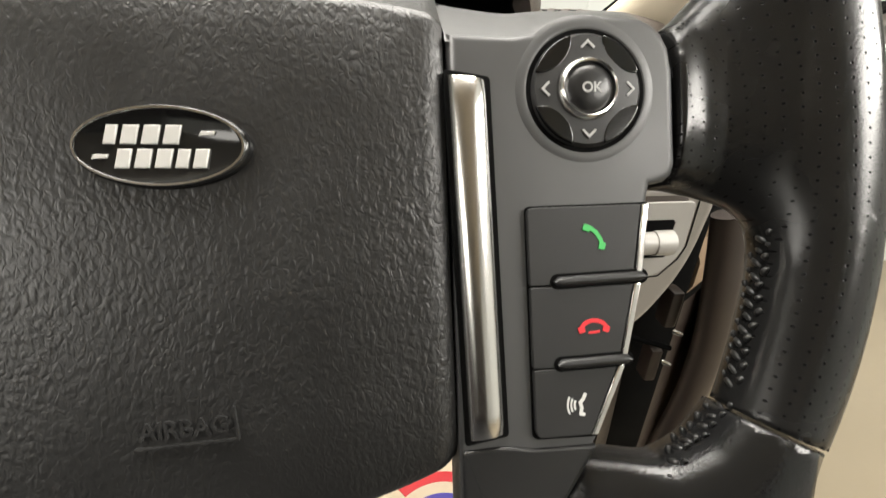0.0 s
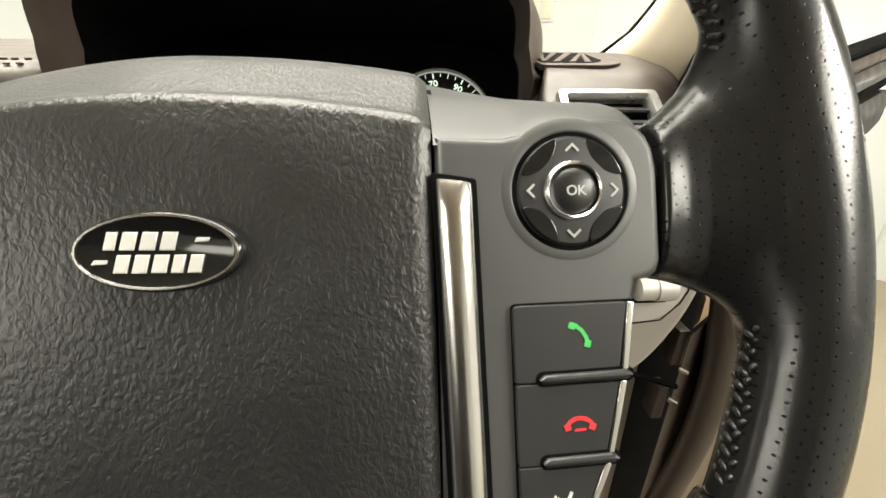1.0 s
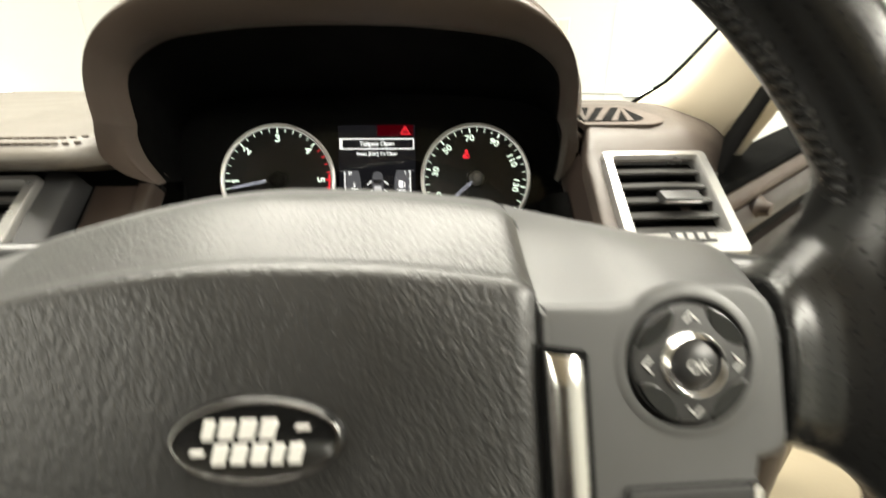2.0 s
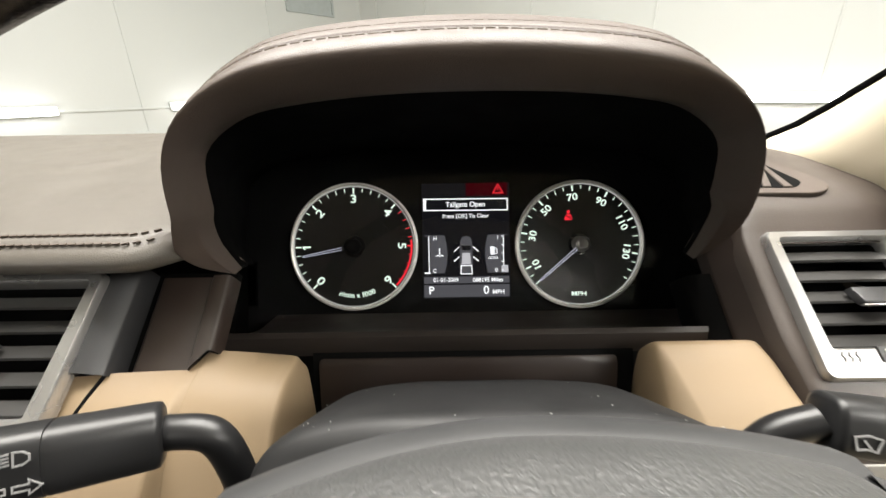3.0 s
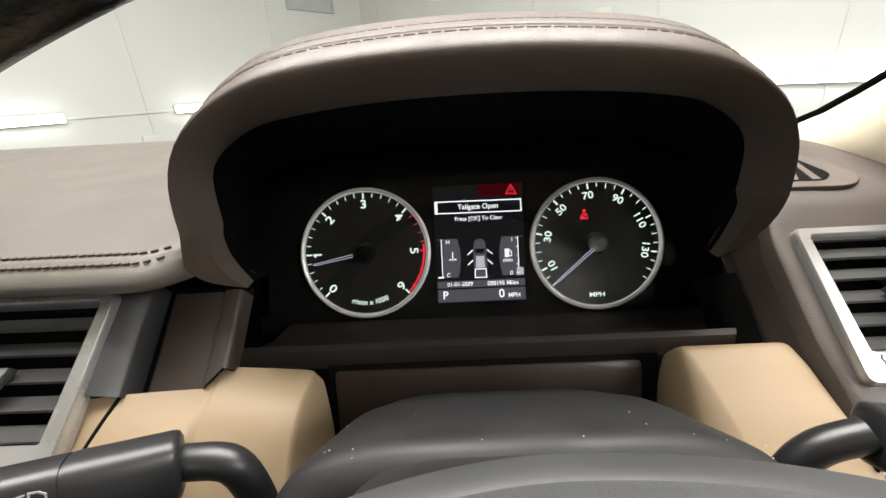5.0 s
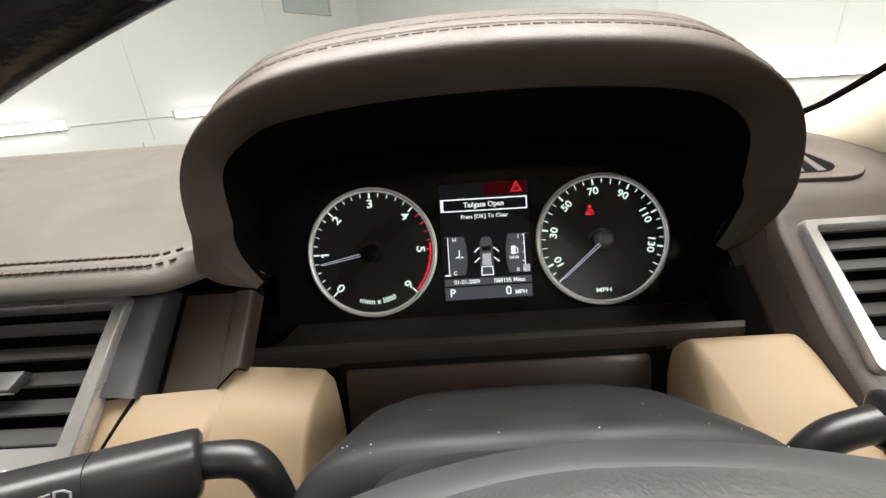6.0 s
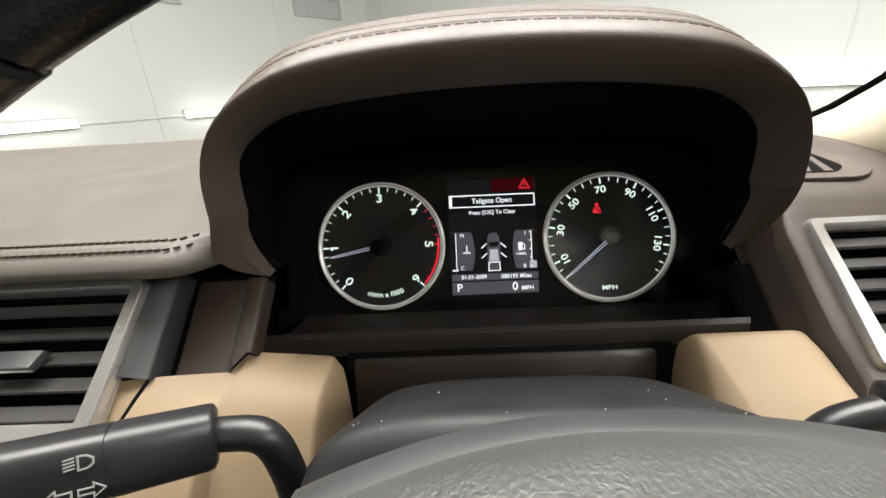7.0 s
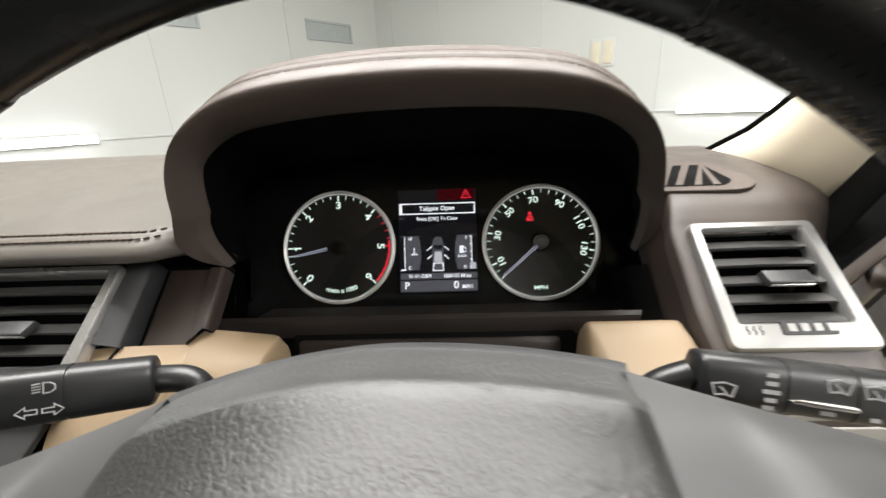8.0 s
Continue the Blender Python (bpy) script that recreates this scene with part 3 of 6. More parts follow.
def skin(field, lo, hi, step):
    """A closed even mesh over the zero surface of a distance field."""
    axes = [np.arange(a, b, step) for a, b in zip(lo, hi)]
    grid = np.stack(np.meshgrid(*axes, indexing="ij"), -1)
    val = field(grid.reshape(-1, 3)).reshape(grid.shape[:3])
    inside = val < 0
    n = np.array(val.shape) - 1
    count = sum(inside[i:n[0] + i, j:n[1] + j, k:n[2] + k].astype(int) for i in (0, 1) for j in (0, 1) for k in (0, 1))
    cells = np.argwhere((count > 0) & (count < 8))
    index = -np.ones(n, int)
    index[tuple(cells.T)] = np.arange(len(cells))
    p = np.array(lo) + (cells + 0.5) * step
    start = p.copy()
    for _ in range(4):
        p = p - slope_of(field, p) * field(p)[:, None]
        p = start + np.clip(p - start, -step * 0.75, step * 0.75)
    faces = []
    for ax in range(3):
        b, c = (ax + 1) % 3, (ax + 2) % 3
        one, two = [slice(None)] * 3, [slice(None)] * 3
        one[ax], two[ax] = slice(0, -1), slice(1, None)
        change = inside[tuple(one)] != inside[tuple(two)]
        for e in np.argwhere(change):
            if 0 < e[b] < n[b] and 0 < e[c] < n[c]:
                quad = []
                for db, dc in ((-1, -1), (0, -1), (0, 0), (-1, 0)):
                    cell = e.copy()
                    cell[b] += db
                    cell[c] += dc
                    quad.append(int(index[tuple(cell)]))
                faces.append(quad if inside[tuple(e)] else quad[::-1])
    return p, faces


grip_points, grip_faces = skin(grip_distance, (0.075, -0.095, -0.032), (0.206, 0.184, 0.0205), 0.0016)
for side in (1, -1):
    me = bpy.data.meshes.new("mesh")
    me.from_pydata([(side * x, y, z) for x, y, z in grip_points.tolist()], [], grip_faces if side > 0 else [f[::-1] for f in grip_faces])
    me.materials.append(RIM_LEATHER)
    me.polygons.foreach_set("use_smooth", [True] * len(me.polygons))
    uv = me.uv_layers.new()
    for loop in me.loops:
        x, y, z = me.vertices[loop.vertex_index].co
        q = math.hypot(x, y)
        out = 0.0138 * math.atan2(q - 0.1843, max(z, 0.0005)) if q > 0.1843 else q - 0.1843
        uv.data[loop.index].uv = (math.atan2(y, abs(x)) * 0.1843, out)
    part("rim_grip", me, None, wheel, "worn perforated black leather rim section with spoke", TURNED if side < 0 else None)
part("rim_top", rim_piece(62.3, 122.3, 60, -0.0003), SPOKE_LEATHER, wheel, "smooth black leather upper rim section")
part("rim_bottom", rim_piece(205.3, 297.8, 80, -0.0003), SPOKE_LEATHER, wheel, "smooth black leather lower rim section")
web_points, web_faces = skin(web_distance, (0.080, -0.182, -0.030), (0.190, -0.055, 0.022), 0.0017)
me = bpy.data.meshes.new("mesh")
me.from_pydata(web_points.tolist(), [], web_faces)
me.materials.append(SPOKE_LEATHER)
me.polygons.foreach_set("use_smooth", [True] * len(me.polygons))
part("lower_spoke", me, None, wheel, "glossy black leather lower spoke and rim section")
# lacing along the inner side of the rim: slanted strands across the seam
lace = bmesh.new()
count = 268


def strand(p, d, nrm, thick):
    side = nrm.cross(d.normalized())
    rings = []
    for f, r in ((-1.0, 0.3), (-0.7, 0.85), (-0.25, 1.0), (0.25, 1.0), (0.7, 0.85), (1.0, 0.3)):
        q = p + d * f - nrm * 0.0012 * abs(f) ** 3
        rings.append([lace.verts.new(q + side * thick * r * math.cos(k * math.pi / 3) + nrm * thick * 0.9 * r * math.sin(k * math.pi / 3)) for k in range(6)])
    for ra, rb in zip(rings, rings[1:]):
        for k in range(6):
            lace.faces.new((ra[k], ra[(k + 1) % 6], rb[(k + 1) % 6], rb[k]))


for i in range(count):
    a = 2 * math.pi * i / count + random.uniform(-0.002, 0.002)
    deg = math.degrees(a)
    if 248 < deg < 292:
        continue
    b = radians(186 + random.uniform(-3, 3))
    c, t, z = Vector((math.cos(a), math.sin(a), 0)), Vector((-math.sin(a), math.cos(a), 0)), Vector((0, 0, 1))
    nrm = c * math.cos(b) + z * math.sin(b)
    alongb = -c * math.sin(b) + z * math.cos(b)
    p = c * 0.1843 + nrm * 0.0138
    here = np.array([[abs(p.x), p.y, p.z]])
    if -24 < math.degrees(math.atan2(here[0, 1], here[0, 0])) < 61:
        d0 = float(grip_distance(here)[0])
        if d0 < -0.0030:
            continue
        g = slope_of(grip_distance, here)[0]
        g = Vector((math.copysign(g[0], g[0]) * (1 if p.x > 0 else -1), g[1], g[2]))
        p = p - g * d0
        nrm = g.normalized()
    if 300 < deg < 334:
        here = np.array([[p.x, p.y, p.z]])
        g = Vector(slope_of(web_distance, here)[0])
        p = p - g * float(web_distance(here)[0])
        nrm = g.normalized()
        alongb = t.cross(nrm)
    p = p + nrm * random.uniform(-0.0003, 0.0001)
    if 100 < deg < 165:
        continue
    if 62 < deg <= 100:
        strand(p, (t * 0.0008 + alongb * 0.0016) * random.uniform(0.85, 1.1), nrm, 0.0005)
        continue
    strand(p, (t * 0.0012 + alongb * 0.0025) * random.uniform(0.85, 1.1), nrm, 0.00095)
    strand(p + t * 0.002 + alongb * -0.0032, (t * 0.0013 + alongb * -0.0006) * random.uniform(0.8, 1.2), nrm, 0.00095)
    strand(p + t * 0.0021 + alongb * 0.0030, (t * 0.0012 + alongb * 0.0005) * random.uniform(0.8, 1.2), nrm, 0.0006)
tagged(part("rim_stitching", lace, STITCH_BLACK, wheel, "black lacing stitches", smooth=80), kind="stuff")
# fillers below the joints beside the airbag cover
centre, edge = hub_point(0, 0)
for side in (-1, 1):
    line = spline([(0, *p) for p in edge[2:-2]], 50)
    low = 0.0085 if side < 0 else 0.0
    part("joint_filler", loft([[(side * x, p.y * 0.985 - 0.001 - low * max(0.0, min(1.0, (p.y - 0.01) / 0.05)), p.z - 0.0070) for p in line] for x in (0.071, 0.0755, 0.0775)], False), GROOVE, wheel)
# smooth cover behind the leather
rows = []
for i in range(41):
    s = -1 + i / 20
    w = abs(s) ** 2.2
    y = 0.0740 + (0.0668 - 0.0740) * w - 0.0088 * max(0.0, -s) ** 1.6
    z = -0.0545 + 0.0060 * w
    rows.append([(0.0785 * s, y - 0.004, z + 0.004), (0.0785 * s, y - 0.0004, z - 0.001), (0.080 * s, y + 0.0004, z - 0.006), (0.081 * s, y - 0.0005, z - 0.014), (0.081 * s, y - 0.005, z - 0.021), (0.078 * s, y - 0.016, z - 0.025)])
part("back_cover", loft(rows, False), BACK, wheel, "smooth dark plastic back cover", smooth=60)

# direction pad
pad = part("direction_pad", revolve([(0.0, 0.0022), (0.0092, 0.0022), (0.0144, 0.0016), (0.0153, 0.0006), (0.0155, -0.003)], 64), BUTTON, wheel, m=pose(0.1139, 0.0178, 0))
part("pad_groove", revolve([(0.0153, 0.0003), (0.0165, 0.0005), (0.0166, 0.0)], 64), GROOVE, wheel, m=pose(0.1139, 0.0178, 0))
part("pad_collar", revolve([(0.0163, 0.0001), (0.0165, 0.0003), (0.0172, 0.0004), (0.0190, 0.0002), (0.0204, -0.0004)], 64), SATIN, wheel, m=pose(0.1139, 0.0181, 0))
for a in (45, 135, 225, 315):
    lens = [Vector((0.0150 * math.cos(radians(b)), 0.0150 * math.sin(radians(b)))) for b in range(a - 27, a + 28, 6)]
    m0 = Vector((0.0190 * math.cos(radians(a)), 0.0190 * math.sin(radians(a))))
    arc = [m0 + Vector((0.0092 * math.cos(radians(b)), 0.0092 * math.sin(radians(b)))) for b in range(a + 180 - 46, a + 180 + 47, 8)]
    part("pad_scallop", prism(lens + arc, 0.0010, 0.0021, 0.0004), GLOSS, pad)
    c, s = math.cos(radians(a - 45)), math.sin(radians(a - 45))
    chev = [(0.0108, -0.0018), (0.0126, 0), (0.0108, 0.0018)]
    part("chevron", stroke([(x * c - y * s, x * s + y * c) for x, y in chev], 0.00062, 0.0014, 0.0023), PAD_MARK, pad)
part("ok_ring", revolve([(0.0068, 0.0020), (0.0070, 0.0034), (0.0074, 0.0037), (0.0080, 0.0032), (0.0084, 0.0020)], 56), CHROME, pad, "chrome ring")
part("ok_button", revolve([(0.0, 0.0044), (0.0020, 0.0043), (0.0040, 0.0040), (0.0056, 0.0034), (0.0065, 0.0026), (0.0069, 0.0020)], 48), STALK, pad, "domed black button")
part("ok_word", text_mesh("OK", 0.0037, PAD_MARK), PAD_MARK, pad, m=pose(0.0000, -0.0004, 0.0043))

# three telephone buttons, bars between them and bright right edges
rows = [(-0.0135, 0.1304, -0.0318, 0.1284), (-0.0350, 0.1280, -0.0548, 0.1238), (-0.0575, 0.1231, -0.0765, 0.1150)]
part("button_recess", prism(fillet([(0.0960, -0.0130), (0.1312, -0.0126), (0.1290, -0.0330), (0.1246, -0.0556), (0.1155, -0.0778), (0.0968, -0.0775)], [0.0018, 0.0004, 0.0004, 0.0004, 0.0006, 0.0022]), -0.001, 0.0004, 0.0002), GROOVE, wheel)
for k, (y1, x1, y0, x0) in enumerate(rows):
    r = [0.0018, 0.0008, 0.0008, 0.0008] if k == 0 else ([0.0008] * 4 if k == 1 else [0.0008, 0.0008, 0.0008, 0.0024])
    low = (0.0028, 0.0024, 0.0)[k]
    button = part("phone_button", prism(fillet([(0.0963 + 0.0004 * k, y1), (x1 - 0.0021, y1 + 0.0003), (x0 - 0.0021 - 0.25 * low, y0 - low), (0.0966 + 0.0004 * k, y0 - low)], r), -0.001, 0.0020, 0.00035), BUTTON, wheel)
    part("bright_edge", prism([(x1 - 0.0019, y1 + 0.0003), (x1, y1 + 0.0003), (x0, y0), (x0 - 0.0019, y0)], -0.001, 0.0023, 0.0004), CHROME, button, "chrome button edge")
    if k == 0:
        hs = [(0.1122, -0.0190), (0.1135, -0.0192), (0.1152, -0.0205), (0.1165, -0.0225), (0.1170, -0.0248)]
        part("phone_icon", stroke(hs, 0.0011, 0.0019, 0.0022), GREEN, button, "green telephone symbol")
        for x, y, a in ((0.1126, -0.0193, -20), (0.1169, -0.0243, 75)):
            part("phone_icon", prism(rect(-0.0010, -0.0009, 0.0010, 0.0009, 0.0003), 0.0, 0.0004, 0.0001), GREEN, button, m=pose(x, y, 0.0019, 0, 0, a))
    elif k == 1:
        hs = [(0.1142 + 0.0036 * math.cos(radians(a)), -0.0472 + 0.0026 * math.sin(radians(a))) for a in range(165, 14, -15)]
        part("phone_icon", stroke(hs, 0.0011, 0.0019, 0.0022), RED, button, "red telephone symbol")
        for x, a in ((0.1107, 20), (0.1177, -20)):
            part("phone_icon", prism(rect(-0.0009, -0.0009, 0.0009, 0.0009, 0.0003), 0.0, 0.0004, 0.0001), RED, button, m=pose(x, -0.0470, 0.0019, 0, 0, a))
        part("phone_icon", stroke([(0.1127, -0.0479), (0.1159, -0.0477)], 0.0006, 0.0019, 0.0022), RED, button)
    else:
        for j, rr in enumerate((0.0028, 0.0040, 0.0052)):
            part("voice_icon", stroke([(0.1105 + rr * math.cos(radians(a)) * 0.8, -0.0677 + rr * math.sin(radians(a)) * 0.9) for a in range(150, 211, 10)], 0.0005, 0.0019, 0.0022), MARK, button)
        part("voice_icon", stroke([(0.1114, -0.0646), (0.1108, -0.0660), (0.1099, -0.0672), (0.1103, -0.0686), (0.1100, -0.0702), (0.1112, -0.0706)], 0.0009, 0.0019, 0.0022), MARK, button)
for (xa, ya), (xb, yb) in (((0.1030, -0.0336), (0.1291, -0.0329)), ((0.1036, -0.0562), (0.1246, -0.0556))):
    d = Vector((xb - xa, yb - ya))
    rowsb = []
    for i in range(21):
        t = i / 20
        w = 0.0015 * min(1, math.sqrt(max(0.02, 1 - max(0, (0.07 - t) / 0.07, (t - 0.93) / 0.07) ** 2)))
        c = Vector((xa, ya)) + d * t
        rowsb.append([(c.x, c.y + w * math.cos(math.pi * k / 8), 0.0016 + 0.0019 * math.sin(math.pi * k / 8)) for k in range(9)])
    part("button_bar", loft(rowsb, False, False), STALK, wheel, "raised black divider bar")
    slot = [Vector((xa, ya)) + d * (0.5 + 0.5 * math.copysign(1, math.cos(a))) + Vector((0.0021 * math.cos(a), 0.0021 * math.sin(a))) - d.normalized() * math.copysign(0.0013, math.cos(a)) for a in [math.pi * (k + 0.5) / 12 for k in range(24)]]
    part("bar_slot", prism([(p.x, p.y) for p in slot], 0.0004, 0.00225, 0.0001), GROOVE, wheel)

# ---- the instrument cluster ----
CLUSTER = pose(0, 0.460, 1.118, 68.5)
cluster = thing("instrument_cluster", "lit instrument cluster with two round gauges and a colour screen", "instrument cluster", CLUSTER)
part("facia", prism([(-0.204, -0.090), (0.216, -0.090), (0.216, 0.030), (0.208, 0.062), (0.192, 0.100), (-0.190, 0.105), (-0.190, 0.078), (-0.198, 0.066), (-0.204, 0.030)], -0.012, -0.002, 0.001), LINING, cluster, "matt black facia")


def gauge(name, cx, cy, label):
    g = part(name, revolve([(0.0, 0.0), (0.052, 0.0), (0.0555, 0.0008)], 72), DIAL, cluster, label, pose(cx, cy, 0))
    part("bezel", revolve([(0.0553, 0.0), (0.0556, 0.0030), (0.0570, 0.0040), (0.0586, 0.0030), (0.0590, -0.002)], 96), BADGE_SILVER, g, "silver ring")
    part("lit_ring", revolve([(0.0546, 0.0012), (0.0553, 0.0030)], 96), RING_LIT, g, "softly lit ring")
    return g


def around(r, deg, z=0.0):
    return pose(r * math.cos(radians(deg)), r * math.sin(radians(deg)), z, 0, 0, deg - 90)


tacho = gauge("tachometer", -0.1030, -0.0020, "black rev counter with lit white numerals")
speedo = gauge("speedometer", 0.1040, -0.0030, "black speedometer with lit white numerals")
major, minor = {}, {}
for key, material in (("white", LIT), ("red", LIT_RED)):
    major[key] = finish(prism(rect(-0.0007, -0.0052, 0.0007, 0), 0.0004, 0.0010, 0.0), material, 0)
    minor[key] = finish(prism(rect(-0.00035, -0.0036, 0.00035, 0), 0.0004, 0.0010, 0.0), material, 0)
for k in range(31):
    deg = 225 - k * 9
    red = "red" if k > 20 and k < 30 else "white"
    part("tick", (major if k % 5 == 0 else minor)[red], None, tacho, m=around(0.0540, deg))
for k in range(7):
    part("numeral", text_mesh(str(k), 0.0105, LIT, 0.0002), LIT, tacho, m=around(0.0436, 225 - k * 45, 0.0006) @ Matrix.Diagonal((1.22, 1, 1, 1)))
part("red_arc", ring_flat(0, 0, 0.0520, 0.0536, 0.0004, 0.0009, 30, -43, 6), LIT_RED, tacho, "red warning arc")
# caption bent along the foot of the dial
wide = {"r": 0.62, "/": 0.55, "m": 1.3, "i": 0.45, "n": 0.9, " ": 0.5, "x": 0.85, "1": 0.6, "0": 0.95}
word = "r/min x 1000"
total, run = sum(wide[c] for c in word), 0.0
for c in word:
    deg = -108.5 + 43.0 * (run + wide[c] / 2) / total
    run += wide[c]
    if c != " ":
        part("caption_letter", text_mesh(c, 0.0064, LIT, 0.0002), LIT, tacho, m=pose(0.0452 * math.cos(radians(deg)), 0.0452 * math.sin(radians(deg)), 0.0006, 0, 0, deg + 90))
part("numeral", stroke([(-0.0022, 0.0016), (-0.0004, 0.0036)], 0.0013, 0.0004, 0.0008), LIT, tacho, m=around(0.0436, 180, 0.0002))
for k in range(31):
    v = k * 5
    if v > 145:
        break
    part("tick", (major if v % 20 == 10 else minor)["white"], None, speedo, m=around(0.0540, 222.0 - 1.79 * v) @ Matrix.Diagonal((1.0, 1.25 if v % 20 == 0 else 1.0, 1, 1)))
for v in range(10, 131, 20):
    part("numeral", text_mesh(str(v), 0.0088, LIT, 0.0002), LIT, speedo, m=around(0.0432, 223.2 - 1.79 * v, 0.0006) @ Matrix.Diagonal((1.15, 1, 1, 1)))
part("caption", text_mesh("MPH", 0.0056, LIT, 0.0002), LIT, speedo, m=pose(-0.0010, -0.0458, 0.0006, 0, 0, 0) @ Matrix.Diagonal((1.25, 1, 1, 1)))


def needle(g, deg, tip, start, cap):
    m = pose(0, 0, 0, 0, 0, deg)
    blade = [(start, -0.0012), (start, 0.0012), (tip - 0.003, 0.0008), (tip, 0.0), (tip - 0.003, -0.0008)]
    n = part("needle", prism(blade, 0.0080, 0.0086, 0.0), BUTTON, g, m=m)
    for s in (-1, 1):
        part("needle_edge", stroke([(start, s * 0.0011), (tip - 0.003, s * 0.0007), (tip, 0)], 0.00055, 0.0086, 0.0090), NEEDLE, g, "lit pale blue needle edge", m)
    part("needle_cap", revolve([(0, 0.012), (0.0042, 0.012), (0.0050, 0.0112), (0.0062, 0.0105), (0.0068, 0.0095), (0.0072, 0.0)], 40), cap, g)
    part("needle_boss", revolve([(0, 0.0003), (0.0098, 0.0003), (0.0100, 0.0)], 40), GLOSS, g)
    return n


needle(tacho, 191.0, 0.0462, 0.0100, LINING)
needle(speedo, 220.3, 0.0510, 0.0060, grained("needle_cap_grey", (0.10, 0.095, 0.09), 0.4, fine=2000))

# seat belt lamp
belt = part("belt_lamp", prism(fillet([(-0.0031, -0.0036), (0.0031, -0.0036), (0.0021, 0.0006), (-0.0021, 0.0006)], 0.0008), 0.0004, 0.0008, 0.0), LIT_RED, speedo, "red seat belt warning lamp", pose(-0.0097, 0.0265, 0) @ Matrix.Diagonal((1.25, 1.25, 1, 1)))
part("head_dot", prism(ellipse(0, 0.0024, 0.0012, 0.0013, 16), 0.0004, 0.0008, 0.0), LIT_RED, belt)
part("belt_line", stroke([(-0.0022, 0.0000), (0.0024, -0.0030)], 0.0007, 0.0008, 0.0010), DIAL, belt)
part("belt_line", stroke([(0.0022, -0.0004), (0.0002, -0.0018)], 0.0005, 0.0008, 0.0010), DIAL, belt)

# the screen between the gauges
screen = part("screen", prism(rect(-0.0402, -0.0512, 0.0402, 0.0545, 0.001), -0.001, 0.0006, 0.0), SCREEN, cluster, "lit colour trip screen")


def on_screen(name, bm, material, m=None, label=""):
    return part(name, bm, material, screen, label, m, 0)


def words(s, x, y, size, material=SCREEN_WHITE, align="CENTER", deg=0.0):
    return part("screen_text", text_mesh(s, size, material, 0.00005, align), material, screen, m=pose(x, y, 0.0010, 0, 0, deg))


on_screen("message_frame", stroke([(-0.0384, 0.0300), (0.0384, 0.0294), (0.0384, 0.0398), (-0.0384, 0.0404)], 0.0011, 0.0006, 0.0009, True), SCREEN_WHITE)
on_screen("message_frame", prism(rect(-0.0389, 0.0296, -0.0362, 0.0408), 0.0006, 0.0009, 0.0), SCREEN_WHITE)
words("Tailgate Open", 0.0, 0.0349, 0.0064)
words("Press [OK] To Clear", 0.0, 0.0243, 0.0050)
on_screen("red_patch", prism(rect(0.0005, 0.0430, 0.0385, 0.0545), 0.0006, 0.0008, 0.0), LIT_RED_DIM)
on_screen("hazard_triangle", stroke([(0.0254, 0.0452), (0.0344, 0.0451), (0.0299, 0.0530)], 0.0011, 0.0008, 0.0011, True), LIT_RED, label="red warning triangle")
on_screen("hazard_triangle", prism(rect(0.0295, 0.0473, 0.0303, 0.0503), 0.0008, 0.0011, 0.0), LIT_RED)
for s in (-1, 1):
    tile = [(s * 0.0330, 0.0070), (s * 0.0200, 0.0070), (s * 0.0180, -0.0010), (s * 0.0172, -0.0110), (s * 0.0180, -0.0200), (s * 0.0200, -0.0280), (s * 0.0330, -0.0280)]
    on_screen("gauge_tile", prism(tile, 0.0006, 0.0008, 0.0), SCREEN_GREY)
    on_screen("gauge_bar", prism(rect(min(s * 0.0338, s * 0.0347), -0.0280, max(s * 0.0338, s * 0.0347), 0.0062), 0.0006, 0.0009, 0.0), SCREEN_WHITE)
on_screen("gauge_bar", prism(rect(-0.0384, -0.0283, -0.0330, -0.0268), 0.0006, 0.0009, 0.0), SCREEN_WHITE)
on_screen("gauge_bar", prism(rect(0.0322, -0.0278, 0.0384, -0.0212), 0.0006, 0.0009, 0.0), SCREEN_LIGHT)
on_screen("gauge_bar", prism(rect(-0.0384, 0.0060, -0.0330, 0.0072), 0.0006, 0.0009, 0.0), SCREEN_GREY)
on_screen("gauge_bar", prism(rect(0.0330, 0.0060, 0.0384, 0.0072), 0.0006, 0.0009, 0.0), SCREEN_GREY)
for k in range(5):
    y = 0.0050 - k * 0.0078
    on_screen("gauge_tick", prism(rect(0.0322, y, 0.0345, y + 0.0008), 0.0008, 0.0010, 0.0), SCREEN_WHITE)
words("H", -0.0285, 0.0040, 0.0050)
words("C", -0.0290, -0.0258, 0.0050)
words("1", 0.0290, 0.0040, 0.0050)
words("0", 0.0275, -0.0258, 0.0050)
words("DIESEL", 0.0250, -0.0145, 0.0032)
on_screen("pump_symbol", prism(rect(0.0222, -0.0115, 0.0262, -0.0040), 0.0008, 0.0010, 0.0), SCREEN_WHITE)
on_screen("pump_symbol", stroke([(0.0264, -0.0050), (0.0282, -0.0065), (0.0282, -0.0105), (0.0266, -0.0105)], 0.0008, 0.0008, 0.0010), SCREEN_WHITE)
on_screen("coolant_symbol", stroke([(-0.0245, -0.0050), (-0.0245, -0.0110)], 0.0010, 0.0008, 0.0010), SCREEN_WHITE)
on_screen("coolant_symbol", stroke([(-0.0280, -0.0125), (-0.0262, -0.0112), (-0.0245, -0.0125), (-0.0228, -0.0112), (-0.0210, -0.0125)], 0.0009, 0.0008, 0.0010), SCREEN_WHITE)
